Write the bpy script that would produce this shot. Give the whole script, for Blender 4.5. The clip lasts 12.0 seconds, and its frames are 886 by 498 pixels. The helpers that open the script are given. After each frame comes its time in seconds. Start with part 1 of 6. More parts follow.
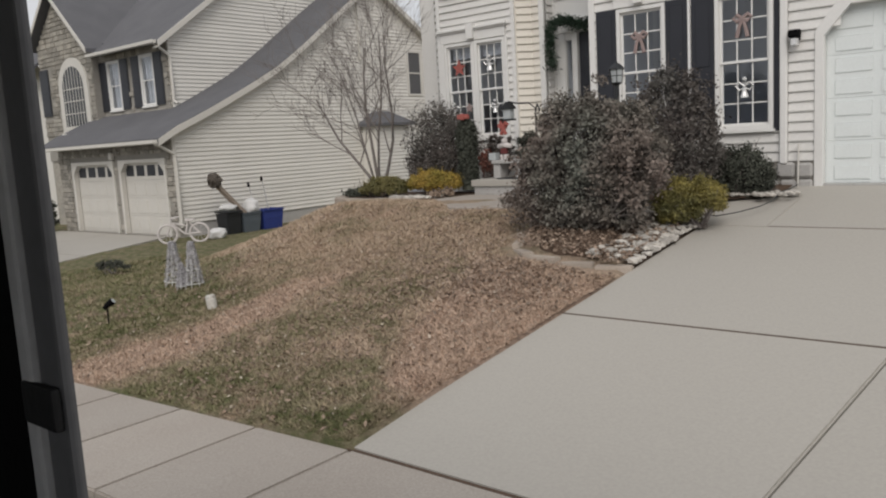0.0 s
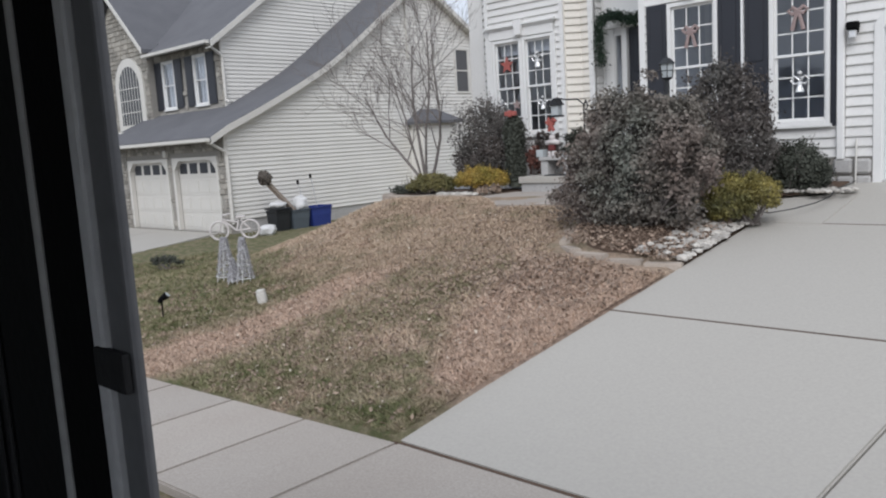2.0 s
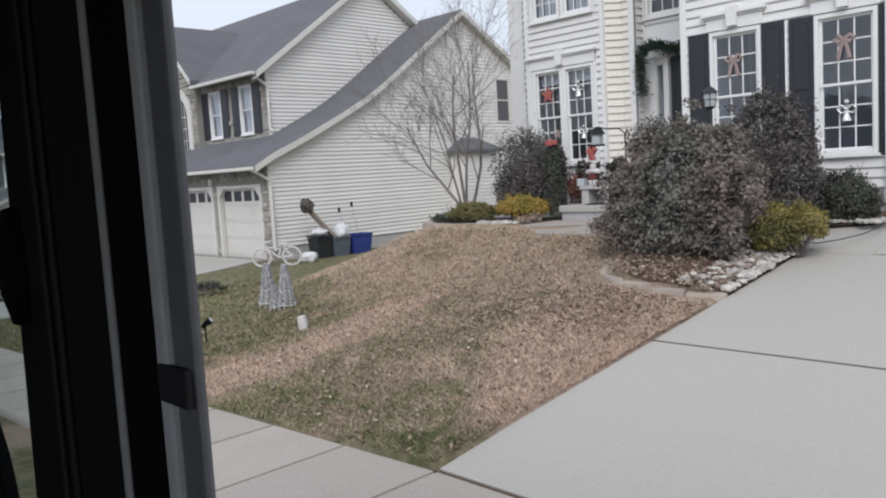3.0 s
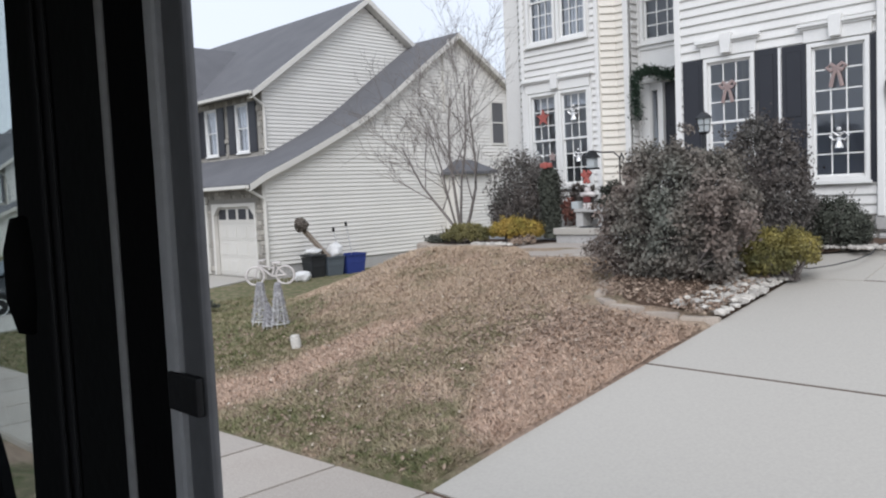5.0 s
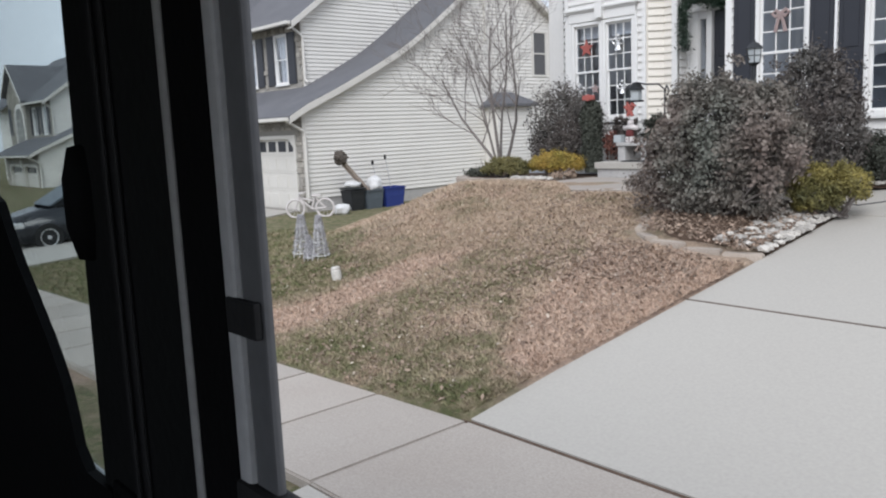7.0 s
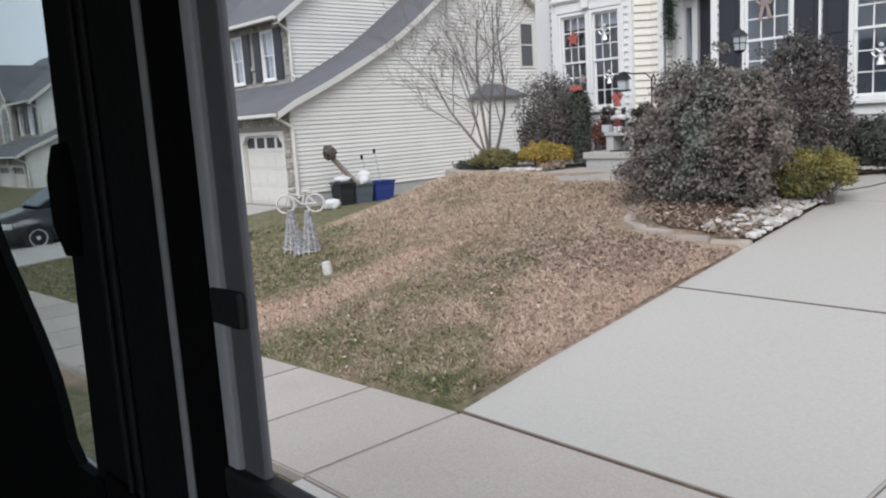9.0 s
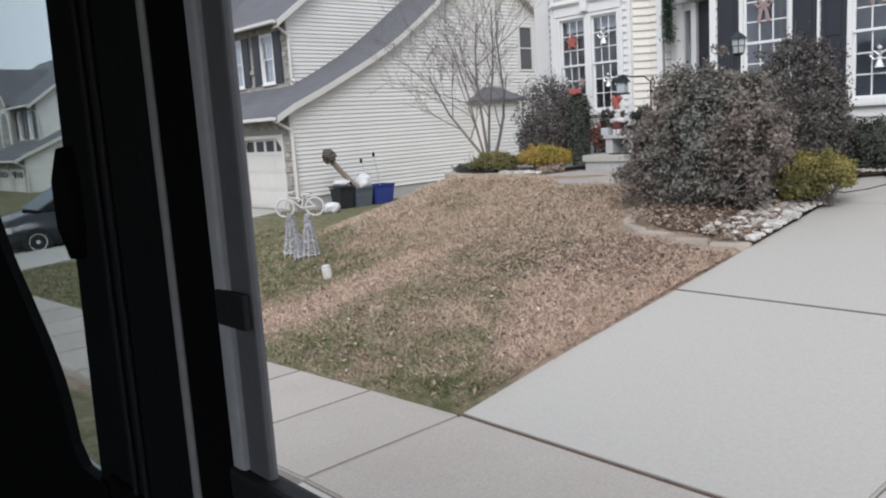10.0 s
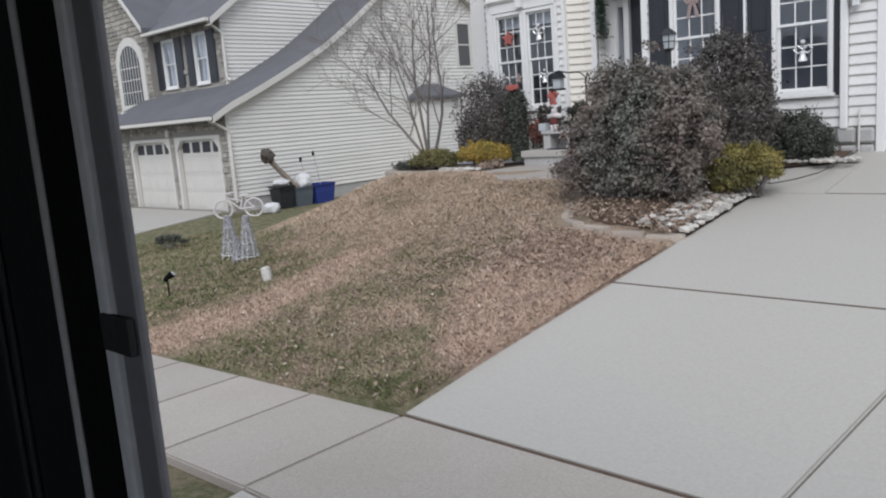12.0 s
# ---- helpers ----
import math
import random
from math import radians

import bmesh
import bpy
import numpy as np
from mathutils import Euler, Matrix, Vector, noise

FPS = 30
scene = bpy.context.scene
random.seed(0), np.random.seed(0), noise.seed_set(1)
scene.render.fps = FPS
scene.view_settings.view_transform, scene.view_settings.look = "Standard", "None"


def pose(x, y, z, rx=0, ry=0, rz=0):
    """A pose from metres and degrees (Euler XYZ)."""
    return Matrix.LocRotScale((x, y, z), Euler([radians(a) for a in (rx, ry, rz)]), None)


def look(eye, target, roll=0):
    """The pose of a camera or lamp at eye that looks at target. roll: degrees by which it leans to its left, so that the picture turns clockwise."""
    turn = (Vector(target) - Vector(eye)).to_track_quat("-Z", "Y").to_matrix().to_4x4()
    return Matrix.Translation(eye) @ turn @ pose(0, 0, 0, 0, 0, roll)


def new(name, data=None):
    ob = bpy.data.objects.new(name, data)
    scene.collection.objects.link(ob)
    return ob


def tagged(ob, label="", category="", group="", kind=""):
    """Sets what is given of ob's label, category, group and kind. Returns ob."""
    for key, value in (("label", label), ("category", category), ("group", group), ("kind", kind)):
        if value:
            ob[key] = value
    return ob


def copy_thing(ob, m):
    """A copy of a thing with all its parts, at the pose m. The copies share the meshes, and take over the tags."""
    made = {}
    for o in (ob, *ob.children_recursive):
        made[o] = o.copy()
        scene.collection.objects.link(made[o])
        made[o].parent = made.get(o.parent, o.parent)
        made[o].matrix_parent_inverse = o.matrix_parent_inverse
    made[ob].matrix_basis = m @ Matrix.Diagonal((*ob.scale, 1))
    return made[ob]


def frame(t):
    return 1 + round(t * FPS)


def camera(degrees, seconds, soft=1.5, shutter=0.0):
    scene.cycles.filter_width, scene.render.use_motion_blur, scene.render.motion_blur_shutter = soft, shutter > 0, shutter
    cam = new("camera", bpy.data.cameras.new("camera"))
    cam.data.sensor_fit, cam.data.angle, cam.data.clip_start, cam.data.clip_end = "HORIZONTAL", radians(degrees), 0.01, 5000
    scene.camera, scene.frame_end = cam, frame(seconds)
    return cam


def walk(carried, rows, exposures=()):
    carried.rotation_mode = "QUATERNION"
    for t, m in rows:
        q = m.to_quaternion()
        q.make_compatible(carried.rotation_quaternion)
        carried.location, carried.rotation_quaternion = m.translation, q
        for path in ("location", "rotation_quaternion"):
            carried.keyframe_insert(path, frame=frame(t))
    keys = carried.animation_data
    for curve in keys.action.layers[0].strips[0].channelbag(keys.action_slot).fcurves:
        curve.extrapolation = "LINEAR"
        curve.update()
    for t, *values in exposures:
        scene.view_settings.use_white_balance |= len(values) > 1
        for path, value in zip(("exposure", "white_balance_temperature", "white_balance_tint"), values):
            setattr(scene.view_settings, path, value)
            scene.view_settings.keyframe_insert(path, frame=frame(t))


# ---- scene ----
cam = camera(58.78, 12.0, soft=2.1)

PATH = [
    (0, (-0.003, 0.091, 1.914), (-1.2676, 1.6168, 1.6433), -3.30),
    (0.5, (-0.000, 0.092, 1.907), (-1.3230, 1.5685, 1.6459), -1.96),
    (1, (0.006, 0.083, 1.906), (-1.3304, 1.5429, 1.6217), -3.01),
    (1.5, (0.015, 0.076, 1.907), (-1.3545, 1.5115, 1.6532), -4.64),
    (2, (0.009, 0.072, 1.898), (-1.3449, 1.5196, 1.6290), -3.50),
    (2.5, (0.019, 0.062, 1.898), (-1.3864, 1.4690, 1.6908), -3.31),
    (4.5, (0.006, 0.031, 1.892), (-1.4389, 1.4020, 1.7181), -3.35),
    (5, (0.013, 0.033, 1.891), (-1.4041, 1.4370, 1.7527), -2.57),
    (5.5, (0.011, 0.033, 1.891), (-1.4076, 1.4349, 1.7467), -2.82),
    (6, (0.014, 0.033, 1.895), (-1.3990, 1.4405, 1.7432), -3.08),
    (6.5, (0.011, 0.030, 1.891), (-1.4204, 1.4173, 1.7289), -3.25),
    (7, (0.007, 0.022, 1.888), (-1.4690, 1.3380, 1.5871), -2.43),
    (7.5, (0.013, 0.029, 1.882), (-1.4495, 1.3611, 1.5863), -3.18),
    (9.5, (0.032, 0.013, 1.886), (-1.4272, 1.3420, 1.5629), -3.50),
    (10, (0.032, 0.011, 1.885), (-1.4270, 1.3423, 1.5741), -3.57),
    (10.5, (0.031, 0.035, 1.890), (-1.3943, 1.3911, 1.5289), -2.96),
    (11, (0.029, 0.036, 1.882), (-1.3760, 1.4232, 1.5639), -1.97),
    (11.5, (0.038, 0.048, 1.898), (-1.3281, 1.4680, 1.5550), -4.01),
    (12, (0.045, 0.057, 1.894), (-1.3136, 1.4869, 1.5654), -4.36),
]
LIGHT = [(0.0, 0.08, 6800, 11), (0.5, 0.16, 6520, 11), (1.4, 0.34, 6150, 11), (2.5, 0.41, 6120, 11), (4.5, 0.58, 6120, 11), (6.5, 0.61, 6120, 11), (7.0, 0.68, 6120, 11), (9.5, 0.66, 6120, 11), (11.0, 0.51, 6080, 11), (12.0, 0.40, 6080, 11)]
walk(cam, [(t, look(eye, target, roll)) for t, eye, target, roll in PATH], LIGHT)

# ---- light ----
world = bpy.data.worlds.new("overcast_sky")
scene.world = world
world.use_nodes = True
wn = world.node_tree
sky = wn.nodes.new("ShaderNodeTexSky")
sky.sky_type = "NISHITA"
sky.sun_disc = False
sky.sun_elevation, sky.sun_rotation = radians(42), radians(144)
sky.air_density, sky.dust_density, sky.ozone_density = 1.0, 3.0, 2.0
# a closed cloud deck, a little uneven, with some of the clear sky's light coming through
deck = wn.nodes.new("ShaderNodeTexNoise")
deck.inputs["Scale"].default_value, deck.inputs["Detail"].default_value = 1.6, 4
cloud = wn.nodes.new("ShaderNodeMix")
cloud.data_type = "RGBA"
cloud.inputs[6].default_value, cloud.inputs[7].default_value = (0.76, 0.81, 0.88, 1), (0.90, 0.93, 0.98, 1)
wn.links.new(deck.outputs["Fac"], cloud.inputs[0])
veil = wn.nodes.new("ShaderNodeBackground")
veil.inputs[1].default_value = 0.70
wn.links.new(cloud.outputs[2], veil.inputs[0])
both = wn.nodes.new("ShaderNodeAddShader")
wn.links.new(sky.outputs[0], wn.nodes["Background"].inputs[0])
wn.nodes["Background"].inputs[1].default_value = 0.006
wn.links.new(wn.nodes["Background"].outputs[0], both.inputs[0])
wn.links.new(veil.outputs[0], both.inputs[1])
wn.links.new(both.outputs[0], wn.nodes["World Output"].inputs[0])
sun_data = bpy.data.lights.new("sun", "SUN")
sun_data.energy, sun_data.angle, sun_data.color = 1.6, radians(40), (1.0, 0.97, 0.93)
sun = new("sun", sun_data)
sun.matrix_world = look((11, -15, 17), (0, 0, 0))


# ---- materials ----


def material(name, color, rough=0.7, metal=0.0, vary=0.15, scale=4.0, fine=60.0, bump=0.15, tint=None, island=0.0, spec=0.4, random_ob=0.0):
    """Base colour broken up at two scales, with fine relief."""
    m = bpy.data.materials.new(name)
    m.use_nodes = True
    t = m.node_tree
    b = t.nodes["Principled BSDF"]
    co = t.nodes.new("ShaderNodeTexCoord")
    geo = t.nodes.new("ShaderNodeNewGeometry")
    big, small = t.nodes.new("ShaderNodeTexNoise"), t.nodes.new("ShaderNodeTexNoise")
    big.inputs["Scale"].default_value, small.inputs["Scale"].default_value = scale, fine
    big.inputs["Detail"].default_value, small.inputs["Detail"].default_value = 5, 3
    for n in (big, small):
        t.links.new(geo.outputs["Position"], n.inputs["Vector"])
    other = tint or tuple(c * 0.6 for c in color)
    mix = t.nodes.new("ShaderNodeMix")
    mix.data_type = "RGBA"
    mix.inputs[6].default_value, mix.inputs[7].default_value = (*color, 1), (*other, 1)
    ramp = t.nodes.new("ShaderNodeMapRange")
    ramp.inputs[1].default_value, ramp.inputs[2].default_value = 0.3, 0.7
    ramp.inputs[3].default_value, ramp.inputs[4].default_value = 0.0, vary * 2
    t.links.new(big.outputs["Fac"], ramp.inputs[0])
    t.links.new(ramp.outputs[0], mix.inputs[0])
    hsv = t.nodes.new("ShaderNodeHueSaturation")
    t.links.new(mix.outputs[2], hsv.inputs["Color"])
    val = t.nodes.new("ShaderNodeMapRange")
    val.inputs[1].default_value, val.inputs[2].default_value = 0.25, 0.75
    val.inputs[3].default_value, val.inputs[4].default_value = 1 - vary * 0.7, 1 + vary * 0.7
    t.links.new(small.outputs["Fac"], val.inputs[0])
    last = val.outputs[0]
    for amount, source in ((island, geo.outputs["Random Per Island"]), (random_ob, None)):
        if amount:
            if source is None:
                source = t.nodes.new("ShaderNodeObjectInfo").outputs["Random"]
            r = t.nodes.new("ShaderNodeMapRange")
            r.inputs[3].default_value, r.inputs[4].default_value = 1 - amount, 1 + amount
            t.links.new(source, r.inputs[0])
            mul = t.nodes.new("ShaderNodeMath")
            mul.operation = "MULTIPLY"
            t.links.new(last, mul.inputs[0])
            t.links.new(r.outputs[0], mul.inputs[1])
            last = mul.outputs[0]
    t.links.new(last, hsv.inputs["Value"])
    t.links.new(hsv.outputs[0], b.inputs["Base Color"])
    b.inputs["Roughness"].default_value, b.inputs["Metallic"].default_value = rough, metal
    b.inputs["Specular IOR Level"].default_value = spec
    if bump:
        bp = t.nodes.new("ShaderNodeBump")
        bp.inputs["Strength"].default_value, bp.inputs["Distance"].default_value = bump, 0.01
        t.links.new(small.outputs["Fac"], bp.inputs["Height"])
        t.links.new(bp.outputs[0], b.inputs["Normal"])
    return m


def glass_material(name, tint, rough=0.03, see=0.75):
    m = bpy.data.materials.new(name)
    m.use_nodes = True
    t = m.node_tree
    t.nodes.remove(t.nodes["Principled BSDF"])
    out = t.nodes["Material Output"]
    clear, gloss, mix, rim = (t.nodes.new("ShaderNodeBsdfTransparent"), t.nodes.new("ShaderNodeBsdfGlossy"), t.nodes.new("ShaderNodeMixShader"), t.nodes.new("ShaderNodeLayerWeight"))
    clear.inputs[0].default_value = (*tint, 1)
    gloss.inputs[0].default_value, gloss.inputs["Roughness"].default_value = (1, 1, 1, 1), rough
    rim.inputs[0].default_value = 0.5
    steep, scaled = t.nodes.new("ShaderNodeMath"), t.nodes.new("ShaderNodeMath")
    steep.operation, scaled.operation = "POWER", "MULTIPLY_ADD"
    steep.inputs[1].default_value, scaled.inputs[1].default_value, scaled.inputs[2].default_value = 4.0, 0.75, 0.055
    t.links.new(rim.outputs["Facing"], steep.inputs[0])
    t.links.new(steep.outputs[0], scaled.inputs[0])
    t.links.new(scaled.outputs[0], mix.inputs[0])
    t.links.new(clear.outputs[0], mix.inputs[1])
    t.links.new(gloss.outputs[0], mix.inputs[2])
    t.links.new(mix.outputs[0], out.inputs[0])
    return m


M_SIDING = material("white_vinyl", (0.68, 0.67, 0.65), 0.45, vary=0.06, scale=1.5, fine=30, bump=0.05, random_ob=0.03)
M_CREAM = material("cream_vinyl", (0.72, 0.68, 0.61), 0.45, vary=0.06, scale=1.5, fine=30, bump=0.05, random_ob=0.03)
M_NSIDING = material("ivory_vinyl", (0.70, 0.68, 0.64), 0.5, vary=0.07, scale=0.9, fine=25, bump=0.05, random_ob=0.04)
M_NTRIM = material("ivory_trim", (0.62, 0.60, 0.56), 0.45, vary=0.08, scale=2, fine=40, bump=0.03)
M_PAVE = material("pavement_concrete", (0.37, 0.335, 0.30), 0.88, vary=0.2, scale=1.3, fine=70, bump=0.15, tint=(0.30, 0.255, 0.22), random_ob=0.06)
M_TRIM = material("white_trim", (0.74, 0.735, 0.72), 0.4, vary=0.05, scale=3, fine=50, bump=0.03)
M_SHINGLE = material("grey_shingle", (0.125, 0.125, 0.135), 0.9, vary=0.25, scale=1.2, fine=45, bump=0.5, tint=(0.085, 0.087, 0.095))
M_SHUTTER = material("black_shutter", (0.026, 0.028, 0.036), 0.45, vary=0.1, scale=3, fine=40, bump=0.05)
M_CONCRETE = material("concrete", (0.385, 0.365, 0.332), 0.85, vary=0.085, scale=0.7, fine=45, bump=0.04, tint=(0.35, 0.322, 0.292), random_ob=0.03)
M_FOUND = material("concrete_foundation", (0.42, 0.41, 0.4), 0.9, vary=0.15, scale=2, fine=30, bump=0.2)
M_STONE = material("grey_brown_fieldstone", (0.35, 0.325, 0.285), 0.85, vary=0.3, scale=2.2, fine=18, bump=0.4, tint=(0.20, 0.195, 0.18), random_ob=0.28)
M_PAVER = material("tan_paver", (0.40, 0.345, 0.295), 0.9, vary=0.15, scale=5, fine=60, bump=0.3, random_ob=0.12)
M_MORTAR = material("mortar", (0.30, 0.285, 0.26), 0.95, vary=0.1, scale=6, fine=80)
M_GARAGE = material("white_garage_door", (0.72, 0.76, 0.76), 0.45, vary=0.04, scale=2, fine=40, bump=0.03)
M_GLASS = glass_material("window_glass", (0.90, 0.92, 0.95))
M_TINTED = glass_material("tinted_glass", (0.90, 0.95, 0.95))
M_NGARAGE = material("beige_garage_door", (0.60, 0.58, 0.54), 0.5, vary=0.05, scale=2, fine=40, bump=0.03)
M_SCREEN = material("dark_insect_screen", (0.10, 0.10, 0.105), 0.7, vary=0.1, scale=3, fine=60)
M_DARKPANE = material("dark_window_glass", (0.035, 0.04, 0.046), 0.15, vary=0.2, scale=1.5, fine=8, bump=0, spec=0.35)
M_ROOM = material("dim_room", (0.58, 0.60, 0.64), 0.9, vary=0.2, scale=0.8)
M_CURTAIN = material("pale_curtain", (0.6, 0.6, 0.6), 0.9, vary=0.2, scale=6, fine=40)
M_BARK = material("grey_bark", (0.185, 0.165, 0.155), 0.9, vary=0.3, scale=6, fine=60, bump=0.4, tint=(0.15, 0.13, 0.12))
M_LEAF_DARK = material("dark_shrub_leaf", (0.146, 0.153, 0.132), 0.75, vary=0.42, scale=1.1, fine=6, bump=0, tint=(0.198, 0.138, 0.122), island=0.20, spec=0.2)
M_LEAF_RED = material("red_shrub_leaf", (0.20, 0.075, 0.06), 0.7, vary=0.4, scale=3, fine=12, bump=0, tint=(0.12, 0.07, 0.055), island=0.4, spec=0.2)
# darker, greyer shrub leaf with the shade by the house put into its colour
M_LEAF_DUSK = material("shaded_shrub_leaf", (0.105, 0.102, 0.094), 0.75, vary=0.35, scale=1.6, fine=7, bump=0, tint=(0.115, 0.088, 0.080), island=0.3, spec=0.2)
M_LEAF_GREEN = material("evergreen_leaf", (0.078, 0.084, 0.068), 0.75, vary=0.3, scale=3, fine=20, bump=0, island=0.35, spec=0.2)
M_LEAF_GOLD = material("golden_shrub_leaf", (0.41, 0.265, 0.06), 0.6, vary=0.4, scale=4, fine=18, bump=0, tint=(0.16, 0.16, 0.03), island=0.45)
M_LEAF_OLIVE = material("olive_shrub_leaf", (0.255, 0.208, 0.055), 0.6, vary=0.5, scale=2.6, fine=14, bump=0, tint=(0.075, 0.085, 0.04), island=0.4)
M_LEAF_DULL = material("dull_olive_leaf", (0.18, 0.155, 0.055), 0.6, vary=0.4, scale=4, fine=18, bump=0, tint=(0.11, 0.11, 0.05), island=0.45)
M_LEAF_DRY = material("fallen_leaf", (0.31, 0.24, 0.185), 0.8, vary=0.3, scale=3, fine=30, bump=0, tint=(0.16, 0.10, 0.075), island=0.42)
M_BLACK = material("black_rubber", (0.004, 0.004, 0.0045), 0.8, vary=0.2, scale=8, fine=80, bump=0.1, spec=0.1)
M_POST = material("worn_black_plastic", (0.008, 0.0085, 0.0085), 0.55, vary=0.3, scale=6, fine=60, bump=0.08, spec=0.2)
M_REFLECTOR = material("silver_reflector", (0.42, 0.43, 0.45), 0.35, metal=0.2, vary=0.05, scale=3, fine=60, bump=0.02)
M_ALU = material("grey_aluminium", (0.14, 0.142, 0.148), 0.5, metal=0.0, vary=0.12, scale=5, fine=60, bump=0.05)
M_LIP = material("pale_aluminium", (0.50, 0.50, 0.505), 0.45, vary=0.12, scale=5, fine=60, bump=0.05)
M_GREYSTRIP = material("grey_seal", (0.36, 0.355, 0.345), 0.6, vary=0.15, scale=9, fine=60, bump=0.05)
M_SEAL = material("dull_black_seal", (0.013, 0.013, 0.014), 0.7, vary=0.2, scale=8, fine=80, bump=0.1)
M_JUG = material("weathered_white_plastic", (0.55, 0.54, 0.51), 0.6, vary=0.25, scale=14, fine=60, bump=0.05, tint=(0.36, 0.32, 0.27))
M_ASPHALT = material("asphalt", (0.055, 0.055, 0.056), 0.9, vary=0.2, scale=1, fine=120, bump=0.4)
M_BLUE = material("blue_bin_plastic", (0.03, 0.05, 0.22), 0.45, vary=0.1, scale=4, fine=40, bump=0.05)
M_DGREY = material("dark_grey_plastic", (0.022, 0.024, 0.027), 0.5, vary=0.15, scale=4, fine=40, bump=0.05)
M_SLATE = material("slate_bin_plastic", (0.10, 0.12, 0.14), 0.5, vary=0.15, scale=4, fine=40, bump=0.05)
M_WHITE = material("white_plastic", (0.8, 0.8, 0.8), 0.4, vary=0.08, scale=6, fine=40, bump=0.03)
M_BAG = material("white_polythene", (0.66, 0.66, 0.66), 0.35, vary=0.15, scale=7, fine=30, bump=0.3)
M_BRISTLE = material("grey_brown_bristle", (0.10, 0.085, 0.072), 0.95, vary=0.4, scale=9, fine=50, bump=0.6)
M_OLDWHITE = material("chalky_white_paint", (0.62, 0.58, 0.57), 0.7, vary=0.2, scale=9, fine=50, bump=0.1)
M_RED = material("red_cloth", (0.36, 0.105, 0.09), 0.8, vary=0.2, scale=8, fine=60)
M_DARKRED = material("dark_red_cloth", (0.14, 0.035, 0.035), 0.85, vary=0.3, scale=12, fine=60)
M_PINK = material("pink_ribbon", (0.31, 0.235, 0.225), 0.7, vary=0.2, scale=8, fine=60)
M_GARLAND = material("garland_needles", (0.025, 0.05, 0.03), 0.7, vary=0.3, scale=8, fine=40, bump=0, island=0.5)
M_WOOD = material("weathered_wood", (0.31, 0.255, 0.21), 0.85, vary=0.25, scale=3, fine=50, bump=0.2)
M_PEBBLE = material("white_pebble", (0.44, 0.415, 0.38), 0.85, vary=0.15, scale=6, fine=40, island=0.4)
M_MULCH = material("brown_mulch", (0.10, 0.065, 0.045), 0.95, vary=0.35, scale=6, fine=50, bump=0.8)
M_CARPAINT = material("black_car_paint", (0.012, 0.014, 0.018), 0.2, vary=0.05, scale=2, bump=0, spec=0.6)
M_TYRE = material("tyre_rubber", (0.015, 0.015, 0.015), 0.85, vary=0.1)
M_CHROME = material("bright_metal", (0.6, 0.6, 0.62), 0.25, metal=1.0, vary=0.05, bump=0)
M_SILVER = material("silver_ornament", (0.75, 0.75, 0.75), 0.25, metal=0.4, vary=0.1, bump=0)
M_TINSEL = material("white_tinsel", (0.46, 0.45, 0.47), 0.45, vary=0.3, scale=12, fine=60, bump=0, island=0.35)
M_LAMPGLASS = material("frosted_lamp_glass", (0.42, 0.45, 0.46), 0.3, vary=0.1)


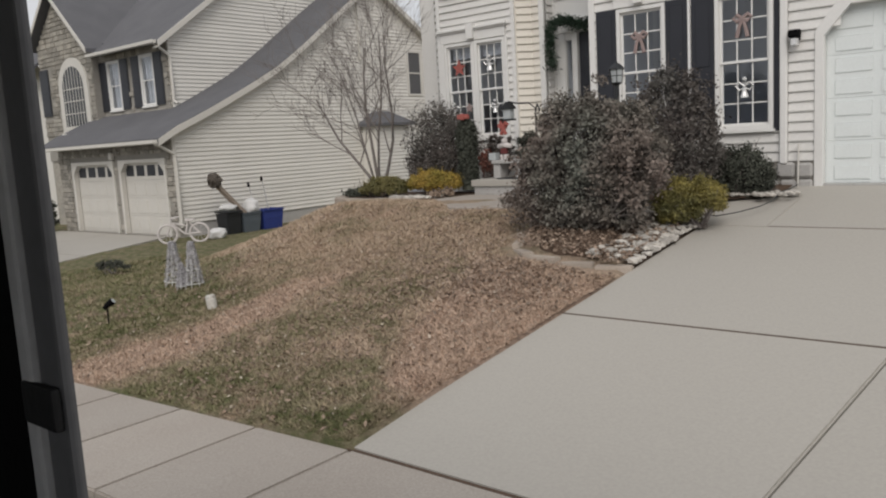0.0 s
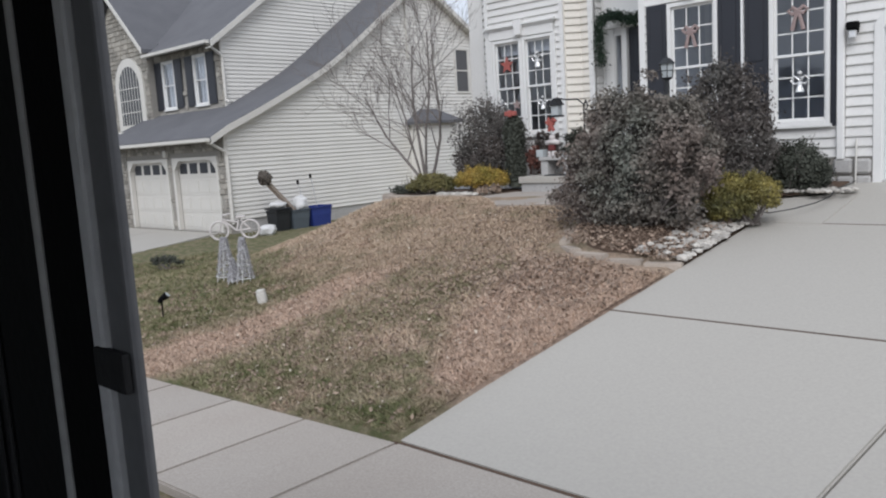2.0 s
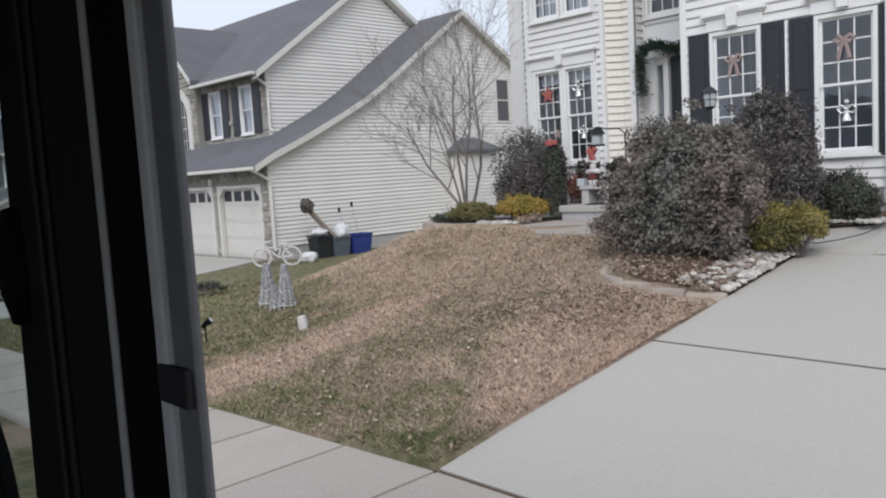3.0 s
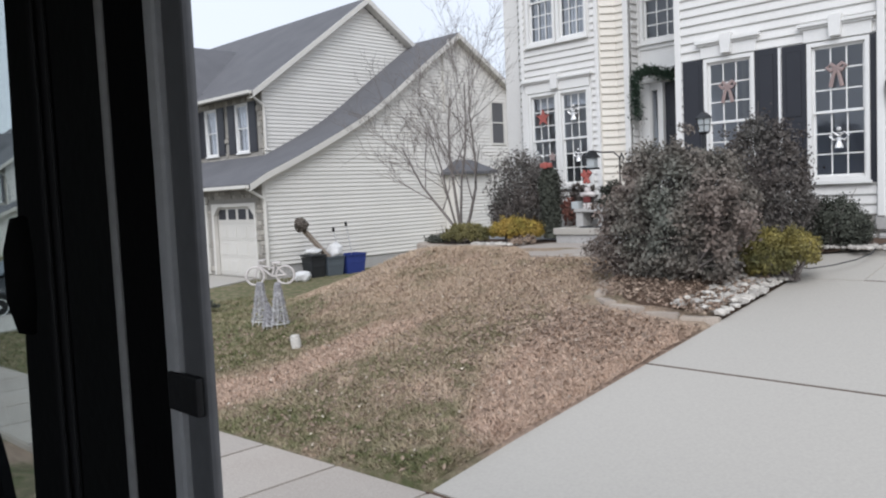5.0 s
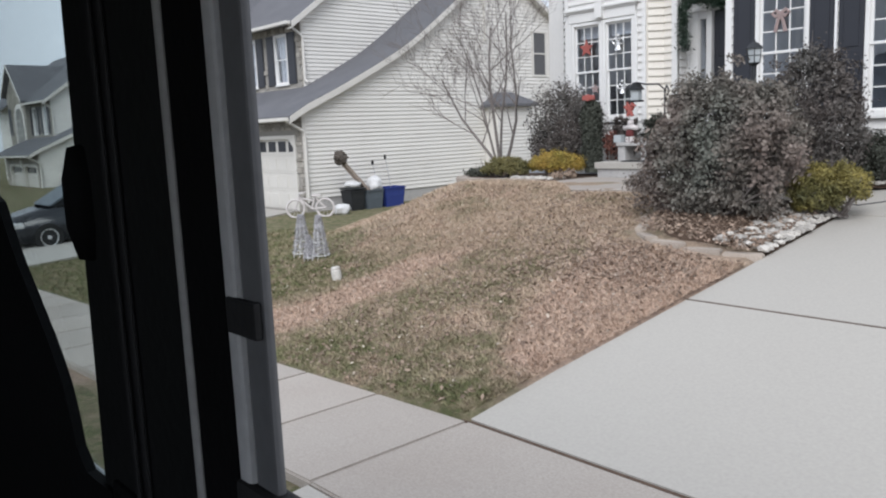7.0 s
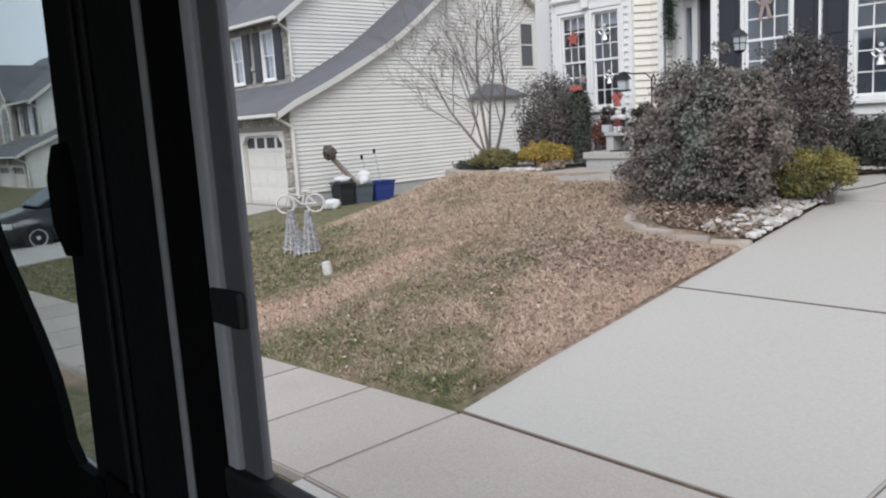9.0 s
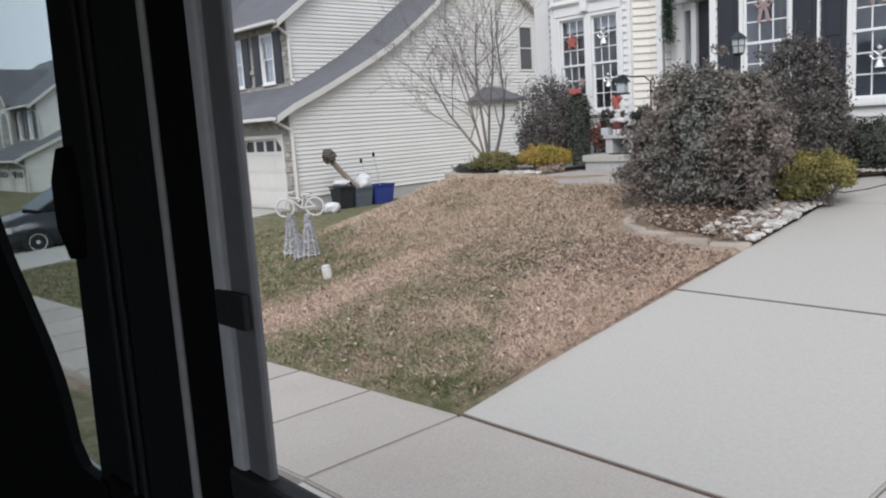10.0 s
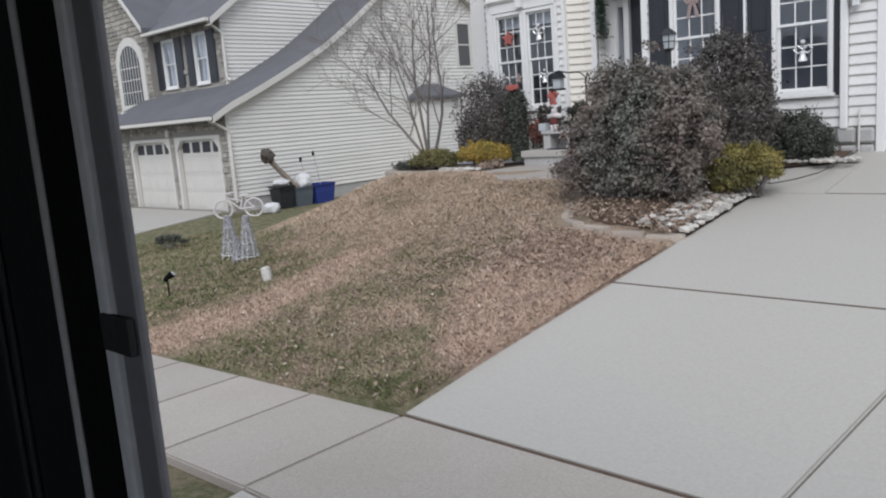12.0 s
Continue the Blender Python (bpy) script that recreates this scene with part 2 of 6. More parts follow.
def ground_material(name, tan, green, dirt, bump=0.8, island=0.0):
    """Dormant turf: tan thatch, green patches and bare earth, broken up at three scales."""
    m = bpy.data.materials.new(name)
    m.use_nodes = True
    t = m.node_tree
    b = t.nodes["Principled BSDF"]
    geo = t.nodes.new("ShaderNodeNewGeometry")

    def noise_at(scale, detail=5, rough=0.6):
        n = t.nodes.new("ShaderNodeTexNoise")
        n.inputs["Scale"].default_value, n.inputs["Detail"].default_value, n.inputs["Roughness"].default_value = scale, detail, rough
        t.links.new(geo.outputs["Position"], n.inputs["Vector"])
        return n.outputs["Fac"]

    def ramp(source, a, z):
        r = t.nodes.new("ShaderNodeMapRange")
        r.interpolation_type = "SMOOTHSTEP"
        r.inputs[1].default_value, r.inputs[2].default_value = a, z
        t.links.new(source, r.inputs[0])
        return r.outputs[0]

    def mixed(fac, a, z):
        n = t.nodes.new("ShaderNodeMix")
        n.data_type = "RGBA"
        t.links.new(fac, n.inputs[0])
        for slot, c in ((6, a), (7, z)):
            if isinstance(c, tuple):
                n.inputs[slot].default_value = (*c, 1)
            else:
                t.links.new(c, n.inputs[slot])
        return n.outputs[2]

    sep = t.nodes.new("ShaderNodeSeparateXYZ")
    t.links.new(geo.outputs["Position"], sep.inputs[0])

    def maths(op, a, z):
        n = t.nodes.new("ShaderNodeMath")
        n.operation = op
        for slot, c in ((0, a), (1, z)):
            if isinstance(c, (int, float)):
                n.inputs[slot].default_value = c
            else:
                t.links.new(c, n.inputs[slot])
        return n.outputs[0]

    wob = maths("MULTIPLY", maths("SUBTRACT", noise_at(1.3), 0.5), 2.2)
    px, py = sep.outputs[0], sep.outputs[1]
    # the low side of the yard stays green, below a line that climbs towards the far lawn
    slant = maths("ADD", maths("ADD", py, maths("MULTIPLY", px, 0.49)), wob)
    lowside = maths("MULTIPLY", ramp(maths("ADD", px, maths("MULTIPLY", wob, 0.5)), -7.7, -8.6), ramp(slant, 2.9, 1.7))
    lowside = maths("MAXIMUM", lowside, ramp(maths("ADD", px, wob), -12.8, -14.4))
    # a mixed belt across the middle, and greener turf along the pavement
    belt = maths("MULTIPLY", ramp(maths("ADD", py, wob), 7.6, 6.2), ramp(noise_at(1.5), 0.36, 0.56))
    front = maths("MULTIPLY", ramp(maths("ADD", py, maths("MULTIPLY", wob, 0.4)), 4.5, 3.9), ramp(noise_at(1.1), 0.36, 0.54))
    greenness = maths("MAXIMUM", maths("MULTIPLY", lowside, 0.95), maths("MAXIMUM", maths("MULTIPLY", belt, 0.72), maths("MULTIPLY", front, 0.92)))
    greenness = maths("MAXIMUM", greenness, maths("MULTIPLY", ramp(noise_at(2.2), 0.5, 0.66), 0.5))
    greenness = maths("MULTIPLY", greenness, maths("ADD", 0.55, maths("MULTIPLY", ramp(noise_at(7.0), 0.36, 0.6), 0.5)))
    base = mixed(greenness, tan, green)
    # worn strip that widens up along the driveway, and a bare track up from the pavement
    edge = maths("ADD", maths("ADD", px, maths("MULTIPLY", py, 0.40)), maths("MULTIPLY", wob, 0.45))
    worn = maths("MULTIPLY", ramp(edge, -2.65, -2.25), ramp(maths("ADD", py, maths("MULTIPLY", wob, 0.5)), 3.7, 4.2))
    worn = maths("MULTIPLY", worn, ramp(py, 7.6, 6.4))
    track = maths("ADD", px, maths("MULTIPLY", wob, 0.5))
    bare = maths("MULTIPLY", maths("MULTIPLY", ramp(track, -8.15, -7.8), ramp(track, -6.7, -7.1)), ramp(py, 7.6, 6.0))
    base = mixed(maths("MULTIPLY", maths("MAXIMUM", worn, bare), 0.85), base, tuple(c * 1.08 for c in dirt))
    base = mixed(maths("MULTIPLY", ramp(noise_at(1.7), 0.56, 0.68), 0.5), base, dirt)
    clod = maths("MAXIMUM", ramp(noise_at(9, 4, 0.7), 0.52, 0.66), maths("MULTIPLY", ramp(noise_at(3.6, 5, 0.7), 0.53, 0.64), 0.6))
    base = mixed(maths("MULTIPLY", clod, 0.5), base, tuple(c * 0.42 for c in dirt))
    speck = t.nodes.new("ShaderNodeHueSaturation")
    v = t.nodes.new("ShaderNodeMapRange")
    v.inputs[1].default_value, v.inputs[2].default_value, v.inputs[3].default_value, v.inputs[4].default_value = 0.25, 0.75, 0.58, 1.38
    fine = noise_at(38, 6, 0.75)
    t.links.new(fine, v.inputs[0])
    one = t.nodes.new("ShaderNodeMapRange")
    one.inputs[3].default_value, one.inputs[4].default_value = 1 - island, 1 + island
    t.links.new(geo.outputs["Random Per Island"], one.inputs[0])
    t.links.new(maths("MULTIPLY", v.outputs[0], one.outputs[0]) if island else v.outputs[0], speck.inputs["Value"])
    t.links.new(base, speck.inputs["Color"])
    t.links.new(speck.outputs[0], b.inputs["Base Color"])
    b.inputs["Roughness"].default_value = 0.95
    b.inputs["Specular IOR Level"].default_value = 0.1
    bp = t.nodes.new("ShaderNodeBump")
    bp.inputs["Strength"].default_value, bp.inputs["Distance"].default_value = bump, 0.03
    t.links.new(fine, bp.inputs["Height"])
    t.links.new(bp.outputs[0], b.inputs["Normal"])
    return m


M_TURF = ground_material("dormant_turf", (0.335, 0.262, 0.195), (0.104, 0.116, 0.054), (0.345, 0.252, 0.20))
M_BLADE = ground_material("grass_blades", (0.49, 0.385, 0.29), (0.134, 0.146, 0.066), (0.52, 0.385, 0.305), bump=0.0, island=0.22)

# ---- building helpers ----
ORG = {}


def thing(name, at, label, category, group="", kind=""):
    ob = new(name)
    ob.location = at
    ob.empty_display_size = 0.1
    ORG[ob.name] = Vector(at)
    return tagged(ob, label, category, group, kind)


def mesh_of(name, bm, mat, smooth=False):
    me = bpy.data.meshes.new(name)
    bm.to_mesh(me)
    bm.free()
    me.materials.append(mat)
    if smooth:
        for p in me.polygons:
            p.use_smooth = True
    return me


def part(name, bm, mat, parent, label="", smooth=False):
    """One mesh under a thing or a part; bm is in world coordinates."""
    org = ORG[parent.name]
    bmesh.ops.translate(bm, verts=bm.verts, vec=-org)
    ob = new(name, mesh_of(name, bm, mat, smooth))
    ob.parent = parent
    ORG[ob.name] = org
    return tagged(ob, label)


def whole(name, bm, mat, at, label, category, group="", kind="", smooth=False):
    """A thing of one mesh; bm in world coordinates, at: its base."""
    bmesh.ops.translate(bm, verts=bm.verts, vec=-Vector(at))
    ob = new(name, mesh_of(name, bm, mat, smooth))
    ob.location = at
    ORG[ob.name] = Vector(at)
    return tagged(ob, label, category, group, kind)


def box(bm, lo, hi, bevel=0.0):
    lo, hi = Vector(lo), Vector(hi)
    m = Matrix.Translation((lo + hi) / 2) @ Matrix.Diagonal((*(hi - lo), 1))
    r = bmesh.ops.create_cube(bm, size=1, matrix=m)
    if bevel:
        es = {e for v in r["verts"] for e in v.link_edges}
        bmesh.ops.bevel(bm, geom=list(es), offset=bevel, segments=2, affect="EDGES", profile=0.6)
    return bm


def boxes(*pairs, bevel=0.0):
    bm = bmesh.new()
    for lo, hi in pairs:
        box(bm, lo, hi, bevel)
    return bm


def prism(points, depth, to_world):
    """A polygon in (u, z), from d = depth[0] to depth[1], mapped by to_world(u, d, z)."""
    bm = bmesh.new()
    a = [bm.verts.new(to_world(u, depth[0], z)) for u, z in points]
    b = [bm.verts.new(to_world(u, depth[1], z)) for u, z in points]
    bm.faces.new(a), bm.faces.new(b[::-1])
    for i in range(len(a)):
        j = (i + 1) % len(a)
        bm.faces.new((a[j], a[i], b[i], b[j]))
    bmesh.ops.recalc_face_normals(bm, faces=bm.faces)
    return bm


def tube(bm, pts, radii, sides=8, cap=True):
    """A bent tapered tube along pts."""
    rings = []
    for i, p in enumerate(pts):
        p = Vector(p)
        d = (Vector(pts[min(i + 1, len(pts) - 1)]) - Vector(pts[max(i - 1, 0)])).normalized()
        side = d.cross(Vector((0.31, 0.17, 0.94)) if abs(d.z) < 0.9 else Vector((1, 0.1, 0))).normalized()
        up = side.cross(d)
        r = radii[i] if hasattr(radii, "__len__") else radii
        rings.append([bm.verts.new(p + r * (math.cos(a) * side + math.sin(a) * up)) for a in (2 * math.pi * k / sides for k in range(sides))])
    for a, b in zip(rings, rings[1:]):
        for k in range(sides):
            bm.faces.new((a[k], a[(k + 1) % sides], b[(k + 1) % sides], b[k]))
    if cap:
        bm.faces.new(rings[0][::-1]), bm.faces.new(rings[-1])
    return bm


def lathe(bm, at, profile, sides=16):
    """A turned shape: profile is rows of (radius, height)."""
    at, rings = Vector(at), []
    for r, h in profile:
        rings.append([bm.verts.new(at + Vector((r * math.cos(a), r * math.sin(a), h))) for a in (2 * math.pi * k / sides for k in range(sides))])
    for a, b in zip(rings, rings[1:]):
        for k in range(sides):
            bm.faces.new((a[k], a[(k + 1) % sides], b[(k + 1) % sides], b[k]))
    bm.faces.new(rings[0][::-1]), bm.faces.new(rings[-1])
    return bm


def flat_mesh(name, verts, faces, mat, parent=None, at=(0, 0, 0), **tags):
    """A large joined mesh from arrays; verts in world coordinates."""
    org = ORG[parent.name] if parent else Vector(at)
    me = bpy.data.meshes.new(name)
    me.from_pydata((np.asarray(verts) - np.array(org)).tolist(), [], faces.tolist() if hasattr(faces, "tolist") else faces)
    me.materials.append(mat)
    ob = new(name, me)
    ORG[ob.name] = org
    if parent:
        ob.parent = parent
    else:
        ob.location = at
    return tagged(ob, **tags)


def leaf_quads(rng, centers, normals, size, squash=0.55, spread=0.9):
    """Small leaves (rhombs) at centers, roughly facing their normals."""
    n = len(centers)
    d = normals + rng.normal(0, spread, (n, 3))
    d /= np.linalg.norm(d, axis=1, keepdims=True) + 1e-9
    a = np.cross(d, rng.normal(0, 1, (n, 3)))
    a /= np.linalg.norm(a, axis=1, keepdims=True) + 1e-9
    b = np.cross(d, a)
    s = size * rng.uniform(0.6, 1.4, (n, 1))
    v = np.stack([centers - a * s, centers + b * s * squash + d * s * 0.15, centers + a * s, centers - b * s * squash + d * s * 0.15], 1).reshape(-1, 3)
    return v, np.arange(4 * n).reshape(-1, 4)


# ---- the lie of the land ----
DRIVE_EDGE, WALK_FAR, WALK_NEAR, KERB_Y, FACADE = -3.61, 3.37, 2.15, 0.8, 11.0


def smooth(a, b, v):
    t = min(1.0, max(0.0, (v - a) / (b - a)))
    return t * t * (3 - 2 * t)


def street_z(x):
    return max(0.034 * (x + 3.6), -1.0) if x < -3.6 else 0.0


def drive_z(y):
    return 0.14 * max(0.0, min(y, FACADE + 0.2) - WALK_FAR + 0.07)


def land(x, y):
    """Height of the soil."""
    if y < KERB_Y:
        return street_z(x) - 0.17
    if y < WALK_FAR:
        return street_z(x)
    top = 0.98 - 1.38 * smooth(-9.4, -15.2, x)
    if x < -20:
        top = -0.40
    u = min(1.0, (y - WALK_FAR) / (6.3 - 0.9 * smooth(-12, -7, x)))
    u = u ** (1.0 + 0.85 * smooth(-4.5, -8.0, x) * smooth(-16, -12, x))
    z = street_z(x) + (top - street_z(x)) * u
    k = smooth(-4.6, DRIVE_EDGE, x)
    return z * (1 - k) + (drive_z(y) + 0.02) * k

# ---- ground, pavement, road ----


def axis(stops):
    out = []
    for a, b, step in stops:
        n = max(1, round((b - a) / step))
        out += [a + (b - a) * i / n for i in range(n)]
    return out + [stops[-1][1]]


def build_ground():
    xs = axis([(-400, -60, 40), (-60, -24, 2), (-24, -14, 0.5), (-14, -3, 0.2), (-3, 6, 1), (6, 60, 6), (60, 400, 40)])
    ys = axis([(-300, -30, 30), (-30, 0, 3), (0, KERB_Y - 0.02, 0.39), (KERB_Y - 0.02, KERB_Y, 0.02), (KERB_Y, WALK_NEAR, 0.3), (WALK_NEAR, WALK_FAR - 0.006, 0.3), (WALK_FAR - 0.006, WALK_FAR, 0.006), (WALK_FAR, 13, 0.2), (13, 40, 1.5), (40, 500, 40)])
    verts = []
    for y in ys:
        for x in xs:
            z = land(x, y)
            if WALK_NEAR - 0.01 <= y <= WALK_FAR - 0.003 or y < KERB_Y - 0.01:
                z -= 0.06
            elif x > DRIVE_EDGE + 0.02 and KERB_Y <= y < FACADE + 1:
                z -= 0.12
            elif -27.2 < x < -20.5 + 1.2 * smooth(12.4, 9.0, y) + 2.9 * smooth(10.0, 3.0, y) - 0.3 and WALK_FAR < y < 12.3:
                z -= 0.08
            elif x < DRIVE_EDGE and WALK_FAR < y < 10.5:
                z += 0.02 * noise.noise((x * 1.1, y * 1.1, 0)) + 0.012 * noise.noise((x * 3.3, y * 3.3, 4))
            verts.append((x, y, z))
    w = len(xs)
    faces = [(j * w + i, j * w + i + 1, (j + 1) * w + i + 1, (j + 1) * w + i) for j in range(len(ys) - 1) for i in range(w - 1)]
    ob = flat_mesh("ground", verts, faces, M_TURF, label="patchy dormant brown and green lawn sloping down from the house", category="lawn", kind="structure")
    for p in ob.data.polygons:
        p.use_smooth = True


build_ground()


def slab(x0, x1, y0, y1, zf, thick=0.12, gap=0.012, skew=(0.0, 0.0)):
    """A concrete slab between joints; zf gives the height at a place."""
    bm = bmesh.new()
    g = gap / 2
    top = [bm.verts.new((x, y, zf(x, y))) for x, y in ((x0 + g, y0 + g), (x1 - g, y0 + g), (x1 + skew[1] - g, y1 - g), (x0 + skew[0] + g, y1 - g))]
    low = [bm.verts.new(v.co - Vector((0, 0, thick))) for v in top]
    bm.faces.new(top), bm.faces.new(low[::-1])
    for i in range(4):
        j = (i + 1) % 4
        bm.faces.new((top[j], top[i], low[i], low[j]))
    bmesh.ops.bevel(bm, geom=[e for e in bm.edges if all(v in top for v in e.verts)], offset=0.012, segments=2, affect="EDGES")
    bmesh.ops.recalc_face_normals(bm, faces=bm.faces)
    return bm


driveway = thing("driveway", (-1.1, 7, 0.5), "pale concrete driveway of jointed slabs rising to the garage", "driveway", kind="structure")
CENTRE = -1.225


def joint_x(base, y):
    """The driveway's joints run a little askew of the street."""
    lean = {DRIVE_EDGE: 0.03, CENTRE: 0.107}
    return base + lean.get(base, 0.08) * (y - WALK_FAR)


for ya, yb in ((WALK_FAR, 5.93), (5.93, 8.95), (8.95, FACADE + 0.12)):
    for xa, xb in ((DRIVE_EDGE, CENTRE), (CENTRE, 1.3), (1.3, 3.7)):
        a0, a1, b0, b1 = joint_x(xa, ya), joint_x(xa, yb), joint_x(xb, ya), joint_x(xb, yb)
        part("slab", slab(a0, b0, ya, yb, lambda x, y: drive_z(y), skew=(a1 - a0, b1 - b0)), M_CONCRETE, driveway)
for xa, xb in ((-3.57, CENTRE), (CENTRE, 1.3), (1.3, 3.7)):
    part("slab", slab(xa, xb, KERB_Y, WALK_NEAR, lambda x, y: -0.1 * (WALK_NEAR - y) / 1.3), M_CONCRETE, driveway)

pavement = thing("pavement", (-8, 2.7, 0), "pale concrete pavement of square slabs along the street", "pavement", kind="structure")
x = -3.57
edges = [5.5, 3.7, 1.3, CENTRE, x]
while x > -40:
    x -= 0.96
    edges.append(x)
for xb, xa in zip(edges, edges[1:]):
    part("slab", slab(xa, xb, WALK_NEAR, WALK_FAR, lambda x, y: street_z(x) + 0.004), M_PAVE, pavement)

kerb = thing("kerb", (-10, 0.8, 0), "concrete kerb along the street", "kerb", kind="structure")
for i in range(18):
    xa = DRIVE_EDGE - 0.1 - 2.4 * i
    part("kerbstone", slab(xa - 2.4, xa, KERB_Y - 0.16, KERB_Y + 0.02, lambda x, y: street_z(x) + 0.012, 0.3), M_CONCRETE, kerb)
road = thing("road", (0, -4, -0.17), "grey asphalt street", "road", kind="structure")
bm = bmesh.new()
for i in range(60):
    xa, xb = -90 + 3 * i, -87 + 3 * i
    vs = [bm.verts.new((x, y, street_z(x) - 0.165)) for x, y in ((xa, -8.5), (xb, -8.5), (xb, KERB_Y - 0.14), (xa, KERB_Y - 0.14))]
    bm.faces.new(vs)
bmesh.ops.remove_doubles(bm, verts=bm.verts, dist=0.001)
part("carriageway", bm, M_ASPHALT, road)

ndrive = thing("neighbour_driveway", (-23.5, 8, -0.5), "pale concrete driveway before a double garage", "driveway", kind="structure")
def ndrive_edge(y):
    return -20.5 + 1.2 * smooth(12.4, 9.0, y) + 2.9 * smooth(10.0, 3.0, y)


for ya, yb in ((WALK_FAR, 6.4), (6.4, 9.4), (9.4, 12.4)):
    for xa, xb, ska, skb in ((-27, -23.6, 0, 0), (-23.6, ndrive_edge(ya), 0, ndrive_edge(yb) - ndrive_edge(ya))):
        part("slab", slab(xa, xb, ya, yb, lambda x, y: street_z(x) + (-0.38 - street_z(x)) * (y - WALK_FAR) / 9.0 + 0.03, skew=(ska, skb)), M_CONCRETE, ndrive)

part("joint_filler", boxes(((DRIVE_EDGE, WALK_FAR - 0.014, -0.1), (3.7, WALK_FAR + 0.014, 0.004))), M_MULCH, driveway)
for yj in (5.93, 8.95):
    part("joint_filler", boxes(((joint_x(DRIVE_EDGE, yj) + 0.01, yj - 0.013, drive_z(yj) - 0.06), (3.7, yj + 0.013, drive_z(yj) - 0.001))), M_MULCH, driveway)
part("joint_filler", boxes(((CENTRE - 0.01, KERB_Y, -0.2), (CENTRE + 0.01, WALK_FAR, -0.02))), M_MULCH, driveway)

# the walk from the driveway to the porch step
path = thing("garden_path", (-5.5, 9.4, 0.95), "pale concrete path leading from the driveway to the porch step", "path", kind="structure")
for xa, xb in ((-6.4, -5.0), (-5.0, -3.56)):
    part("slab", slab(xa, xb, 8.75, 9.75 if xa > -6 else 10.67, lambda x, y: max(land(x, y), 0.965) + 0.015 - 0.05 * smooth(-6, -3.6, x)), M_PAVE, path)
end = bmesh.new()
corners = ((-6.405, 8.72), (-6.405, 10.67), (-8.12, 10.67), (-8.2, 9.78), (-7.0, 8.72))
top = [end.verts.new((x, y, max(land(x, y), 0.965) + 0.015)) for x, y in corners]
low = [end.verts.new((x, y, 0.8)) for x, y in corners]
end.faces.new(top[::-1])
for i in range(5):
    end.faces.new((top[i], top[(i + 1) % 5], low[(i + 1) % 5], low[i]))
bmesh.ops.recalc_face_normals(end, faces=end.faces)
part("slab", end, M_PAVE, path)
part("slab", slab(-3.58, -2.7, 8.9, 10.2, lambda x, y: drive_z(y) + 0.01), M_CONCRETE, path)
porch = thing("porch_step", (-6.9, 10.2, 1.0), "low grey concrete porch step before the front door", "step", kind="structure")
part("step", boxes(((-8.05, 10.72, 0.9), (-5.95, 12.9, 1.13)), bevel=0.012), M_FOUND, porch)
part("tread", boxes(((-8.08, 10.68, 1.132), (-5.95, 12.9, 1.24)), bevel=0.012), M_CONCRETE, porch)

# ---- walls with siding ----


def wall_space(p0, u_dir, n_dir):
    p0, u_dir, n_dir = Vector(p0), Vector(u_dir).normalized(), Vector(n_dir).normalized()

    def to_world(u, d, z):
        return p0 + u_dir * u + n_dir * d + Vector((0, 0, z))
    return to_world, u_dir, n_dir


BOARD = bmesh.new()
_a = [BOARD.verts.new((0, d, z)) for d, z in ((0, 0), (0.030, 0.0), (0.031, 0.012), (0.004, 0.126), (0, 0.126))]
_b = [BOARD.verts.new((1, d, z)) for d, z in ((0, 0), (0.030, 0.0), (0.031, 0.012), (0.004, 0.126), (0, 0.126))]
BOARD.faces.new(_a), BOARD.faces.new(_b[::-1])
for i in range(5):
    BOARD.faces.new((_a[(i + 1) % 5], _a[i], _b[i], _b[(i + 1) % 5]))
bmesh.ops.recalc_face_normals(BOARD, faces=BOARD.faces)
COURSE = 0.127
board_meshes = {}


def board_mesh(mat):
    if mat.name not in board_meshes:
        me = bpy.data.meshes.new("siding_board")
        BOARD.to_mesh(me)
        me.materials.append(mat)
        board_meshes[mat.name] = me
    return board_meshes[mat.name]


def siding(wall, space, z0, z1, span, holes, mat, course=COURSE):
    """Courses of lap siding from z0 to z1; span(z) gives the ends, holes are (u0, u1, z0, z1)."""
    to_world, u_dir, n_dir = space
    org = ORG[wall.name]
    n = int((z1 - z0) / course)
    for i in range(n):
        z = z0 + i * course
        a, b = span(z + course * 0.5)
        runs = [(a, b)]
        for h0, h1, g0, g1 in holes:
            if g0 < z + course * 0.6 and g1 > z + course * 0.4:
                runs = [r for u0, u1 in runs for r in ((u0, min(u1, h0)), (max(u0, h1), u1)) if r[1] - r[0] > 0.02]
        for u0, u1 in runs:
            if u1 - u0 < 0.02:
                continue
            ob = new("siding_board", board_mesh(mat))
            ob.parent = wall
            p = to_world(u0, 0, z) - org
            m = Matrix.Identity(4)
            m.col[0][:3], m.col[1][:3], m.col[2][:3] = u_dir * (u1 - u0), n_dir, Vector((0, 0, course / 0.127))
            m.translation = p
            ob.matrix_basis = m


